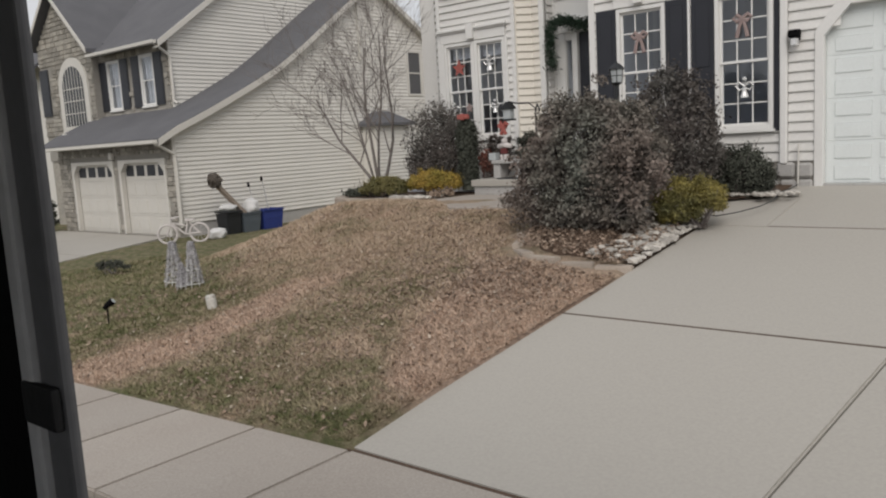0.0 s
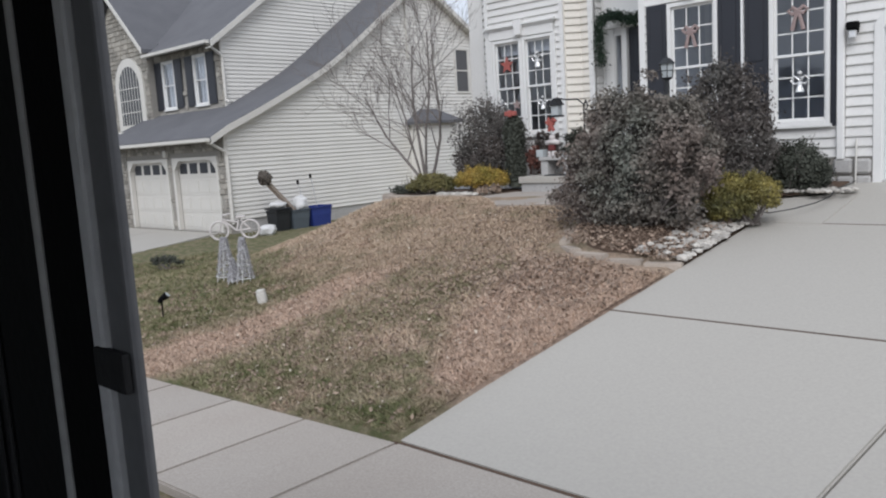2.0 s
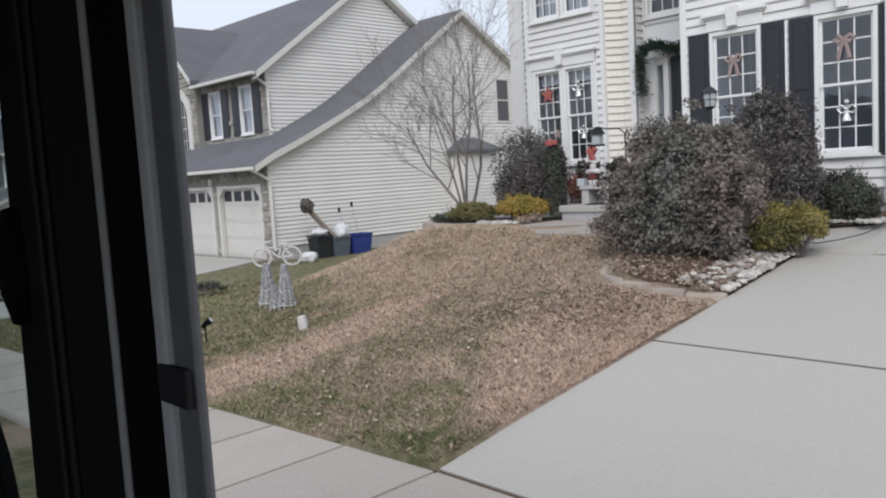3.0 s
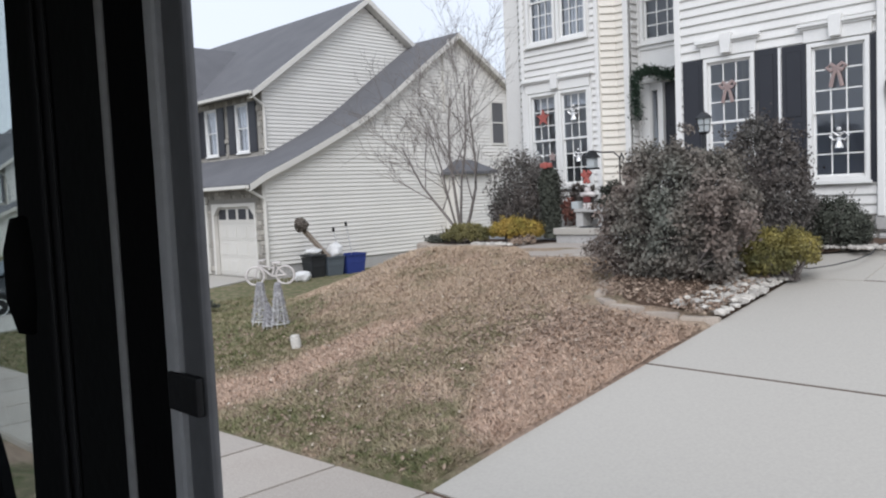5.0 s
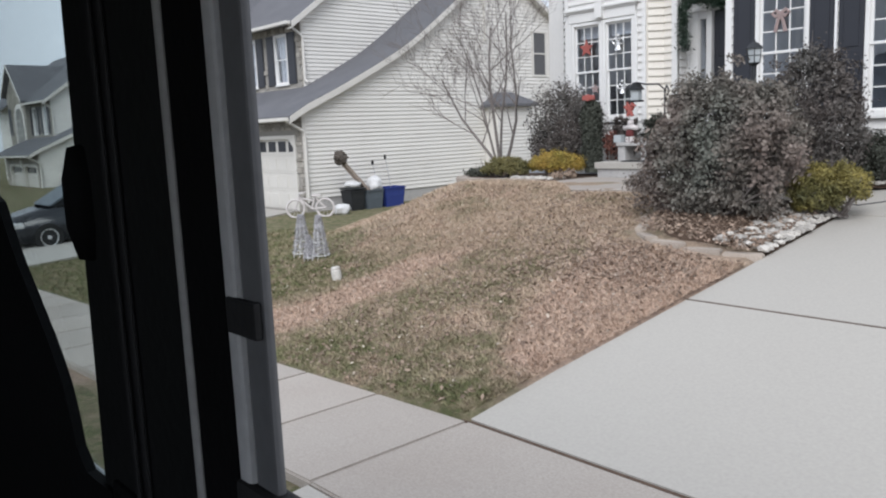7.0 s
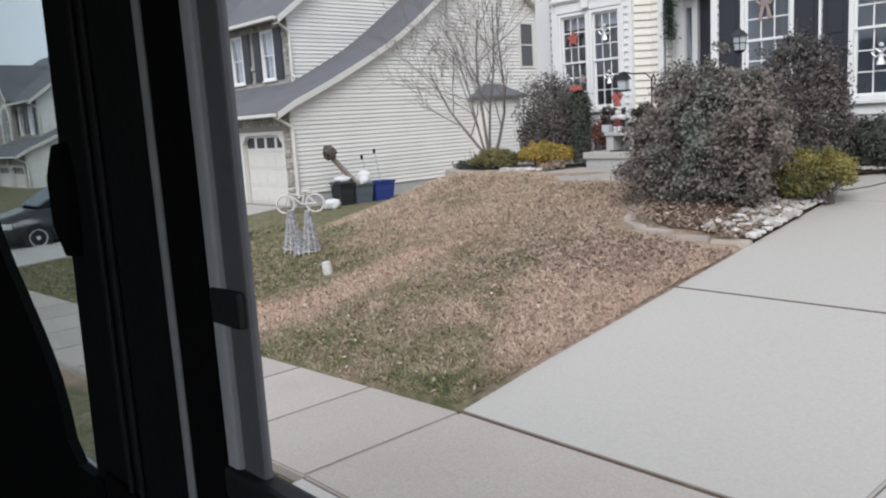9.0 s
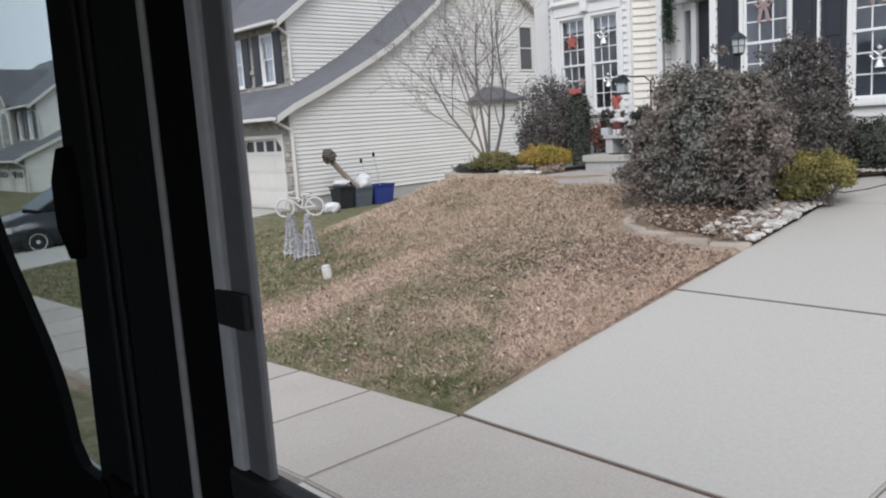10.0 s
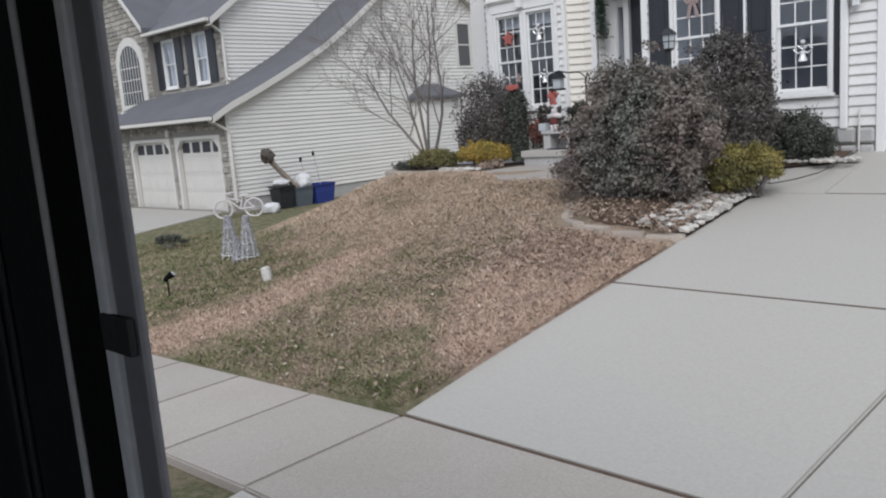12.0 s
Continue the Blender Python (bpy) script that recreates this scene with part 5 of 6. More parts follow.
def bare_tree(at, seed):
    rng = random.Random(seed)
    tree = thing("tree", at, "bare multi-stemmed ornamental tree with thin grey twigs", "tree")
    trunk, twigs = bmesh.new(), bmesh.new()

    def grow(p, d, length, r, level):
        n = 5
        pts, rad = [Vector(p)], [r]
        for i in range(n):
            d = (d + Vector((rng.gauss(0, 0.09), rng.gauss(0, 0.09), rng.gauss(0.03, 0.06)))).normalized()
            pts.append(pts[-1] + d * length / n)
            rad.append(r * (1 - 0.62 * (i + 1) / n))
        tube(trunk if level == 0 else twigs, pts, rad, 7 if level == 0 else (5 if level == 1 else 3), cap=False)
        if level >= 4:
            return
        kids = (6, 4, 4, 3)[level]
        for k in range(kids):
            t = 0.28 + 0.72 * (k + rng.random() * 0.6) / kids
            i = min(n - 1, int(t * n))
            q = pts[i].lerp(pts[i + 1], t * n - i) if i < n else pts[-1]
            side = Vector((rng.gauss(0, 1), rng.gauss(0, 1), rng.gauss(0.15, 0.5))).normalized()
            nd = (d * 0.8 + side * rng.uniform(0.45, 0.85)).normalized()
            grow(q, nd, length * rng.uniform(0.45, 0.68), max(0.0033, rad[min(i, n)] * 0.5), level + 1)

    for k in range(5):
        a = 2 * math.pi * k / 5 + rng.uniform(-0.3, 0.3)
        lean = rng.uniform(0.15, 0.5)
        d = Vector((math.cos(a) * lean, math.sin(a) * lean * 0.8, 1.0)).normalized()
        if k == 0:
            d = Vector((-0.72, -0.1, 0.7)).normalized()
        if k == 1:
            d = Vector((0.38, 0.1, 0.9)).normalized()
        grow(Vector(at) + Vector((math.cos(a) * 0.05, math.sin(a) * 0.05, 0)), d, rng.uniform(2.3, 3.1), rng.uniform(0.026, 0.037), 0)
    part("trunk", trunk, M_BARK, tree, smooth=True)
    part("crown", twigs, M_BARK, tree)


bare_tree((-10.62, 11.1, 1.0), 8)

# raised bed left of the porch: soil, pavers and white stones
def mound(name, at, ring, z, mat, label, category):
    bm = bmesh.new()
    top = [bm.verts.new((x, y, z)) for x, y in ring]
    low = [bm.verts.new((x, y, land(x, y) - 0.15)) for x, y in ring]
    bm.faces.new(top)
    for i in range(len(top)):
        j = (i + 1) % len(top)
        bm.faces.new((top[j], top[i], low[i], low[j]))
    bmesh.ops.recalc_face_normals(bm, faces=bm.faces)
    return whole(name, bm, mat, at, label, category, kind="structure")


RING = [(-10.75, 11.9), (-10.85, 10.9), (-10.6, 10.15), (-10.1, 9.85), (-9.2, 9.95), (-8.35, 9.98), (-8.22, 10.2), (-8.16, 11.9)]
mound("planting_bed", (-9.3, 10.8, 0.9), RING, 0.99, M_MULCH, "raised planting bed of dark mulch", "bed")
BEDR = [(-3.50, 7.30), (-3.9, 7.14), (-4.3, 7.04), (-4.66, 7.16), (-4.9, 7.5), (-5.0, 7.9), (-5.05, 8.7), (-3.46, 8.8)]
bm = bmesh.new()
rings = []
for t in (0.0, 0.15, 0.35, 0.6, 0.85, 0.99):
    row = []
    for (xa, ya), (xb, yb) in zip(BEDR, BEDR[1:] + BEDR[:1]):
        for k in range(4):
            x, y = xa + (xb - xa) * k / 4, ya + (yb - ya) * k / 4
            x, y = x + (-4.3 - x) * t, y + (8.0 - y) * t
            row.append(bm.verts.new((x, y, land(x, y) - 0.03 + 0.10 * smooth(0.0, 0.4, t))))
    rings.append(row)
for r0, r1 in zip(rings, rings[1:]):
    for i in range(len(r0)):
        j = (i + 1) % len(r0)
        bm.faces.new((r0[i], r0[j], r1[j], r1[i]))
bmesh.ops.recalc_face_normals(bm, faces=bm.faces)
whole("planting_bed", bm, M_MULCH, (-4.3, 8, 0.7), "planting bed of dark mulch beside the driveway", "bed", kind="structure")
bm = bmesh.new()
vs = [bm.verts.new(p) for p in ((-5.85, 9.8, 0.99), (-3.7, 9.9, 0.98), (-3.0, 10.3, 1.0), (-3.0, 11.0, 1.1), (-5.85, 11.0, 1.1))]
bm.faces.new(vs)
whole("planting_bed", bm, M_MULCH, (-4.3, 10.4, 1.0), "strip of mulch along the house front", "bed", kind="structure")


def spline(points, step):
    """Evenly spaced places along a smooth line."""
    out = []
    P = [Vector((*p, 0)) for p in points]
    P = [P[0] * 2 - P[1]] + P + [P[-1] * 2 - P[-2]]
    for i in range(1, len(P) - 2):
        for k in range(24):
            t = k / 24
            a, b, c2, d = P[i - 1:i + 3]
            out.append(0.5 * (2 * b + (c2 - a) * t + (2 * a - 5 * b + 4 * c2 - d) * t * t + (3 * b - a - 3 * c2 + d) * t ** 3))
    res, acc = [out[0]], 0
    for p, q in zip(out, out[1:]):
        acc += (q - p).length
        if acc >= step:
            res.append(q)
            acc = 0
    return res


def edging(label, points, z_of, width, height, step, mat, rise):
    e = thing("edging", (*points[len(points) // 2], z_of(*points[len(points) // 2])), label, "edging")
    line = spline(points, step)
    for p, q in zip(line, line[1:]):
        d = (q - p).normalized()
        n = Vector((-d.y, d.x, 0))
        z = z_of((p.x + q.x) / 2, (p.y + q.y) / 2) + rise + random.uniform(-0.006, 0.006)
        bm = bmesh.new()
        g = 0.006
        base = [p + d * g + n * width / 2, q - d * g + n * width / 2, q - d * g - n * width / 2, p + d * g - n * width / 2]
        top = [bm.verts.new((v.x, v.y, z)) for v in base]
        low = [bm.verts.new((v.x, v.y, z - height)) for v in base]
        bm.faces.new(top), bm.faces.new(low[::-1])
        for i in range(4):
            bm.faces.new((top[(i + 1) % 4], top[i], low[i], low[(i + 1) % 4]))
        bmesh.ops.recalc_face_normals(bm, faces=bm.faces)
        bmesh.ops.bevel(bm, geom=bm.edges[:], offset=0.012, segments=2, affect="EDGES")
        part("paver", bm, mat, e)


edging("curved edging of tan concrete pavers around the bed", [(-3.47, 7.22), (-3.90, 7.10), (-4.36, 7.0), (-4.72, 7.12), (-4.97, 7.42), (-5.12, 7.85), (-5.2, 8.5)], land, 0.14, 0.2, 0.38, M_PAVER, 0.020)
edging("low wall of tan stacked pavers round the raised bed", [(-10.9, 11.6), (-10.95, 10.9), (-10.68, 10.08), (-10.1, 9.78), (-9.2, 9.86), (-8.4, 9.92)], lambda x, y: 0.86, 0.2, 0.14, 0.3, M_PAVER, 0.145)
edging("low wall of tan stacked pavers round the raised bed", [(-10.9, 11.6), (-10.97, 10.9), (-10.70, 10.06), (-10.1, 9.76), (-9.2, 9.84), (-8.4, 9.90)], lambda x, y: 0.72, 0.2, 0.30, 0.3, M_PAVER, 0.135)


def pebbles(label, places, sizes, seed, mat):
    """Loose stones as one mesh: squashed, irregular lumps."""
    rng = np.random.default_rng(seed)
    unit = bmesh.new()
    bmesh.ops.create_icosphere(unit, subdivisions=1, radius=1)
    base = np.array([v.co[:] for v in unit.verts])
    tri = np.array([[v.index for v in f.verts] for f in unit.faces])
    unit.free()
    V, F = [], []
    for k, ((x, y, z), s) in enumerate(zip(places, sizes)):
        r = base * (1 + rng.normal(0, 0.14, base.shape)) * s * np.array([1.2, 0.9, 0.55])
        a = rng.uniform(0, math.pi)
        rot = np.array([[math.cos(a), -math.sin(a), 0], [math.sin(a), math.cos(a), 0], [0, 0, 1]])
        V.append(r @ rot.T + np.array([x, y, z + s * 0.3]))
        F.append(tri + k * len(base))
    return flat_mesh("pebbles", np.concatenate(V), np.concatenate(F), mat, at=tuple(places[0]), label=label, category="stones", kind="stuff")


rng = np.random.default_rng(30)
pl, sz = [], []
for k in range(430):
    y = rng.uniform(7.25, 8.95)
    x = joint_x(DRIVE_EDGE, y) + 0.02 - 0.55 * rng.random() ** 1.2 * (1 - 0.35 * (y - 7.25) / 1.7)
    pl.append((x, y, land(x, y) + 0.05 - 0.03 * smooth(-3.62, -3.48, x)))
    sz.append(rng.uniform(0.016, 0.046) * (1.0 if rng.random() < 0.8 else 1.5))
pebbles("white landscaping stones along the driveway edge", pl, sz, 31, M_PEBBLE)
pl, sz = [], []
for k in range(130):
    x, y = rng.uniform(-9.4, -8.4), 10.04 + abs(rng.normal(0, 0.12))
    pl.append((x, y, 0.99))
    sz.append(rng.uniform(0.025, 0.06))
pebbles("white landscaping stones in the raised bed", pl, sz, 32, M_PEBBLE)
pl, sz = [], []
for k in range(120):
    x, y = rng.uniform(-3.75, -2.75), rng.uniform(10.05, 10.5) - 0.1 * rng.random()
    pl.append((x, y, 1.03))
    sz.append(rng.uniform(0.02, 0.05))
pebbles("white landscaping stones by the house corner", pl, sz, 33, M_PEBBLE)

# ---- grass and fallen leaves ----
rng = np.random.default_rng(40)


def scatter(n, x0, x1, y0, y1, keep):
    out = []
    while len(out) < n:
        x, y = rng.uniform(x0, x1), rng.uniform(y0, y1)
        if keep(x, y):
            out.append((x, y))
    return np.array(out)


def open_lawn(x, y):
    beyond = (y > 9.76 + 0.25 * smooth(-10.2, -11, x) and x > -11) or (y > 8.7 and x > -7.0 - (y - 8.72) * 1.13)
    bed = (x > -5.3 and y > 7.6) or (x > -5.12 and y > 7.15) or (x > -4.92 and y > 6.93)
    return not bed and not beyond and x < joint_x(DRIVE_EDGE, y) - 0.01


def soil(xy):
    return np.array([land(x, y) + (0.02 * noise.noise((x * 1.1, y * 1.1, 0)) + 0.012 * noise.noise((x * 3.3, y * 3.3, 4))) for x, y in xy])


def blades(n, area, height, width, seed):
    xy = scatter(n, *area, open_lawn)
    z = soil(xy)
    r2 = np.random.default_rng(seed)
    a = r2.uniform(0, 2 * math.pi, n)
    lean = r2.normal(0, 1.0, (n, 2)) * height
    h = height * r2.uniform(0.5, 1.4, n)
    root = np.column_stack([xy, z - 0.004])
    side = np.column_stack([np.cos(a), np.sin(a), 0 * a]) * width
    tip = root + np.column_stack([lean, h])
    v = np.stack([root - side, root + side, tip], 1).reshape(-1, 3)
    return v, np.arange(3 * n).reshape(-1, 3)


v1, f1 = blades(112000, (-9.5, DRIVE_EDGE + 0.1, WALK_FAR + 0.02, 9.8), 0.036, 0.0065, 41)
v2, f2 = blades(40000, (-17, -8.5, WALK_FAR + 0.02, 10.5), 0.045, 0.010, 42)
v3, f3 = blades(5200, (-3.78, -3.40, WALK_FAR + 0.02, 7.1), 0.036, 0.006, 43)
flat_mesh("grass", np.concatenate([v1, v2, v3]), np.concatenate([f1, f2 + len(v1), f3 + len(v1) + len(v2)]), M_BLADE, at=(-8, 6, 0.2), label="short dormant grass, tan with green patches", category="grass", kind="stuff")


def leaf_drift(x, y):
    near = max(math.exp(-((x + 4.6) ** 2 / 1.2 + (y - 6.6) ** 2 / 0.7)), 0.55 * math.exp(-((x + 5.7) ** 2 / 1.6 + (y - 5.2) ** 2 / 1.6)))
    band = math.exp(-((x + 5.9) ** 2 / 1.5 + (y - 7.4) ** 2 / 1.2)) * 0.7
    return open_lawn(x, y) and rng.random() < 0.10 + 0.9 * max(near, band) + (0.15 if noise.noise((x, y, 9)) > 0.1 else 0)


xy = scatter(7000, -10.5, DRIVE_EDGE + 0.1, WALK_FAR + 0.05, 9.0, leaf_drift)
pts = np.column_stack([xy, soil(xy) + rng.uniform(0.008, 0.04, len(xy))])
v, q = leaf_quads(rng, pts, np.tile([0.0, 0.0, 1.0], (len(pts), 1)), 0.022, squash=0.5, spread=0.95)
flat_mesh("fallen_leaves", v, q, M_LEAF_DRY, at=(-5, 6.5, 0.5), label="scattered dry brown leaves on the lawn", category="leaves", kind="stuff")
xy = scatter(2600, -5.05, -3.55, 7.1, 8.6, lambda x, y: y > 7.12 + 0.9 * max(0.0, -4.7 - x))
pts = np.column_stack([xy, [land(x, y) + 0.06 + rng.uniform(0, 0.03) for x, y in xy]])
v, q = leaf_quads(rng, pts, np.tile([0.0, 0.0, 1.0], (len(pts), 1)), 0.024, squash=0.6, spread=0.6)
flat_mesh("fallen_leaves", v, q, M_LEAF_DRY, at=(-4.3, 7.8, 0.7), label="dry brown leaves under the shrub", category="leaves", kind="stuff")
M_PALE = material("pale_leaf", (0.55, 0.48, 0.40), 0.8, vary=0.2, bump=0, island=0.3)
xy = scatter(640, -9, DRIVE_EDGE, WALK_FAR + 0.1, 8.6, open_lawn)
pts = np.column_stack([xy, soil(xy) + 0.03])
v, q = leaf_quads(rng, pts, np.tile([0.0, 0.0, 1.0], (len(pts), 1)), 0.014, squash=0.6, spread=0.7)
flat_mesh("pale_leaves", v, q, M_PALE, at=(-5, 6, 0.5), label="pale curled leaves lying on the lawn", category="leaves", kind="stuff")

near = []
while len(near) < 900:
    x, y = rng.normal(-4.75, 0.6), rng.normal(6.4, 0.40)
    if open_lawn(x, y):
        near.append((x, y))
near = np.array(near)
pts = np.column_stack([near, soil(near) + rng.uniform(0.01, 0.05, len(near))])
v, q = leaf_quads(rng, pts, np.tile([0.0, 0.0, 1.0], (len(pts), 1)), 0.024, squash=0.6, spread=0.7)
flat_mesh("fallen_leaves", v, q, M_LEAF_DRY, at=(-4.7, 6.6, 0.5), label="drift of dry brown leaves before the edging", category="leaves", kind="stuff")

# ---- things in the yards ----


def bin_of(name, at, label, body_mat, lid_mat, w, d, h, lid=True):
    x, y, z = at
    b = thing(name, at, label, "bin", group="bins by the wall")
    bm = bmesh.new()
    pts = []
    for k, s in ((0, 0.82), (0.06, 0.85), (h - 0.05, 1.0), (h - 0.05, 1.06), (h, 1.06), (h, 0.98), (h - 0.3, 0.95)):
        pts.append([bm.verts.new((x + sx * d / 2 * s, y + sy * w / 2 * s, z + k)) for sx, sy in ((-1, -1), (1, -1), (1, 1), (-1, 1))])
    bm.faces.new(pts[0][::-1])
    bm.faces.new(pts[-1])
    for a, c in zip(pts, pts[1:]):
        for k in range(4):
            bm.faces.new((a[k], a[(k + 1) % 4], c[(k + 1) % 4], c[k]))
    bmesh.ops.bevel(bm, geom=bm.edges[:], offset=0.015, segments=2, affect="EDGES")
    part("body", bm, body_mat, b)
    for s in (-1, 1):
        wheel = bmesh.new()
        lathe(wheel, (0, 0, -0.02), [(0.08, 0), (0.09, 0.01), (0.09, 0.03), (0.08, 0.04)], 12)
        bmesh.ops.rotate(wheel, verts=wheel.verts, matrix=Matrix.Rotation(math.pi / 2, 3, "X"))
        bmesh.ops.translate(wheel, verts=wheel.verts, vec=(x - d * 0.42, y + s * w * 0.4, z + 0.09))
        part("wheel", wheel, M_TYRE, b)
    if lid:
        part("lid", boxes(((x - d * 0.56, y - w * 0.56, z + h + 0.02), (x + d * 0.56, y + w * 0.56, z + h + 0.07)), bevel=0.018), lid_mat, b)
    return b


def lump(name, at, r, mat, label, category, seed, squash=0.8):
    bm = bmesh.new()
    bmesh.ops.create_icosphere(bm, subdivisions=3, radius=1)
    for v in bm.verts:
        v.co = Vector((v.co.x * r[0], v.co.y * r[1], v.co.z * r[2])) * (1 + 0.30 * noise.noise(v.co * 1.9 + Vector((seed, 0, 0))) + 0.14 * noise.noise(v.co * 5 + Vector((0, seed, 0))))
        v.co += Vector(at) + Vector((0, 0, r[2] * 0.9))
    return whole(name, bm, mat, at, label, category, smooth=True)


BZ = -0.44
bin_of("rubbish_bin", (-19.35, 13.76, BZ), "black wheeled rubbish bin overfilled beneath its lid", M_DGREY, M_DGREY, 0.50, 0.55, 0.64)
bin_of("rubbish_bin", (-19.35, 14.38, BZ), "slate-grey rubbish bin with its lid off", M_SLATE, M_SLATE, 0.64, 0.6, 0.62, lid=False)
bin_of("recycling_bin", (-19.35, 15.16, BZ), "open blue recycling bin against the wall", M_BLUE, M_BLUE, 0.78, 0.6, 0.64, lid=False)
lump("rubbish_bag", (-19.3, 13.72, BZ + 0.71), (0.2, 0.28, 0.11), M_BAG, "white plastic bag bulging on the black bin", "bag", 1)
lump("rubbish_bag", (-19.3, 14.55, BZ + 0.50), (0.22, 0.24, 0.27), M_BAG, "white plastic bag standing in the grey bin", "bag", 2)
lump("rubbish_bag", (-18.75, 12.92, -0.42), (0.21, 0.27, 0.16), M_BAG, "white plastic bag lying on the grass", "bag", 3)
plank = thing("broom", (-19.3, 14.1, BZ), "old wooden post with a dark bristled head leaning from the bin", "broom")
bm = bmesh.new()
tube(bm, [(-19.3, 14.5, BZ + 0.35), (-19.25, 13.42, BZ + 1.45)], [0.085, 0.08], 4)
part("handle", bm, M_WOOD, plank)
bm = bmesh.new()
bmesh.ops.create_icosphere(bm, subdivisions=3, radius=0.2)
for v in bm.verts:
    v.co *= 1 + 0.5 * noise.noise(v.co * 14)
    v.co += Vector((-19.25, 13.32, BZ + 1.62))
part("head", bm, M_BRISTLE, plank)
for y0, z1 in ((14.85, 1.0), (15.35, 1.15)):
    bm = bmesh.new()
    tube(bm, [(-19.55, y0 + 0.12, BZ), (-19.75, y0, z1)], 0.012, 6)
    t = thing("garden_tool", (-19.55, y0 + 0.12, BZ), "long-handled garden tool leaning on the siding", "tool")
    part("shaft", bm, M_LIP, t)
    part("grip", boxes(((-19.78, y0 - 0.03, z1 - 0.12), (-19.72, y0 + 0.03, z1 + 0.02)), bevel=0.01), M_BLACK, t)


def bicycle(at):
    x, y, z = at
    b = thing("bicycle", at, "white-painted bicycle standing at the corner of the wall", "bicycle")
    r, hub = 0.25, z + 0.27
    f, k = (x, y - 0.42), (x, y + 0.42)
    for cx, cy in (f, k):
        bm = bmesh.new()
        ring = [(cx, cy + r * math.cos(2 * math.pi * i / 24), hub + r * math.sin(2 * math.pi * i / 24)) for i in range(25)]
        tube(bm, ring, 0.032, 8, cap=False)
        wheel = part("wheel", bm, M_OLDWHITE, b)
        bm = bmesh.new()
        for i in range(10):
            a = 2 * math.pi * i / 10
            tube(bm, [(cx, cy, hub), (cx, cy + r * math.cos(a), hub + r * math.sin(a))], 0.005, 4)
        part("spokes", bm, M_OLDWHITE, wheel)
    bm = bmesh.new()
    head, seat, crank = (x, y - 0.31, hub + 0.30), (x, y + 0.14, hub + 0.32), (x, y + 0.05, hub - 0.02)
    for p, q in ((head, crank), (crank, seat), (seat, (x, k[1], hub)), (crank, (x, k[1], hub)), (head, (x, f[1], hub)), (head, (x, y - 0.29, hub + 0.42)), (head, (x, y + 0.11, hub + 0.2))):
        tube(bm, [p, q], 0.026, 6)
    part("bicycle_frame", bm, M_OLDWHITE, b)
    bm = bmesh.new()
    tube(bm, [(x - 0.22, y - 0.14, hub + 0.44), (x - 0.1, y - 0.29, hub + 0.42), (x + 0.1, y - 0.29, hub + 0.42), (x + 0.22, y - 0.14, hub + 0.44)], 0.022, 6)
    part("handlebar", bm, M_OLDWHITE, b)
    part("saddle", boxes(((x - 0.08, y + 0.06, hub + 0.32), (x + 0.08, y + 0.32, hub + 0.38)), bevel=0.02), M_OLDWHITE, b)
    b.rotation_euler.z = -0.76


bicycle((-18.92, 11.97, -0.42))


def tinsel_cone(at, h, r, seed):
    x, y, z = at
    rng = np.random.default_rng(seed)
    t = thing("tinsel_tree", at, "small cone-shaped wire tree wound with white tinsel", "ornament", group="tinsel trees on the lawn")
    n = 1500
    a, k = rng.uniform(0, 2 * math.pi, n), rng.uniform(0, 1, n) ** 0.8
    rad = r * (1 - k * 0.72) * rng.uniform(0.75, 1.1, n)
    pts = np.stack([x + rad * np.cos(a), y + rad * np.sin(a), z + 0.03 + h * k], 1)
    v, q = leaf_quads(rng, pts, np.stack([np.cos(a), np.sin(a), 0 * a], 1), 0.020, squash=0.3)
    flat_mesh("tinsel", v, q, M_TINSEL, t)
    bm = bmesh.new()
    for i in range(7):
        c = 2 * math.pi * i / 7
        tube(bm, [(x + r * math.cos(c), y + r * math.sin(c), z - 0.03), (x + 0.25 * r * math.cos(c), y + 0.25 * r * math.sin(c), z + h)], 0.005, 4)
    for zz, rr in ((0.05, 1.0), (0.4 * h, 0.7), (0.75 * h, 0.45)):
        tube(bm, [(x + r * rr * math.cos(2 * math.pi * i / 14), y + r * rr * math.sin(2 * math.pi * i / 14), z + zz) for i in range(15)], 0.005, 4, cap=False)
    part("wire", bm, M_WHITE, t)


for px, py, h, r in ((-10.28, 6.33, 0.60, 0.15), (-9.64, 6.23, 0.60, 0.13), (-9.78, 6.13, 0.33, 0.09)):
    tinsel_cone((px, py, land(px, py)), h, r, round(50 + 10 * h + 100 * r))

lx, ly = -8.26, 5.57
lz = land(lx, ly)
jug = thing("ground_light", (lx, ly, lz), "white plastic cylinder light standing in the grass", "light")
bm = bmesh.new()
lathe(bm, (lx, ly, lz - 0.02), [(0.052, 0), (0.06, 0.01), (0.064, 0.13), (0.058, 0.145), (0.062, 0.155), (0.060, 0.18), (0.035, 0.195)], 18)
bmesh.ops.rotate(bm, cent=(lx, ly, lz), verts=bm.verts, matrix=Matrix.Rotation(-0.22, 3, "Y"))
part("body", bm, M_JUG, jug, smooth=False)
sx, sy = -9.40, 4.82
sz_ = land(sx, sy)
spot = thing("spotlight", (sx, sy, sz_), "small black garden spotlight on a stake", "light")
bm = bmesh.new()
tube(bm, [(sx, sy, sz_ - 0.05), (sx, sy, sz_ + 0.2)], 0.012, 6)
part("stake", bm, M_BLACK, spot)
bm = bmesh.new()
tube(bm, [(sx - 0.02, sy - 0.03, sz_ + 0.2), (sx, sy, sz_ + 0.24), (sx + 0.05, sy + 0.06, sz_ + 0.29)], [0.026, 0.034, 0.045], 10)
part("lamp_head", bm, M_BLACK, spot)
bm = bmesh.new()
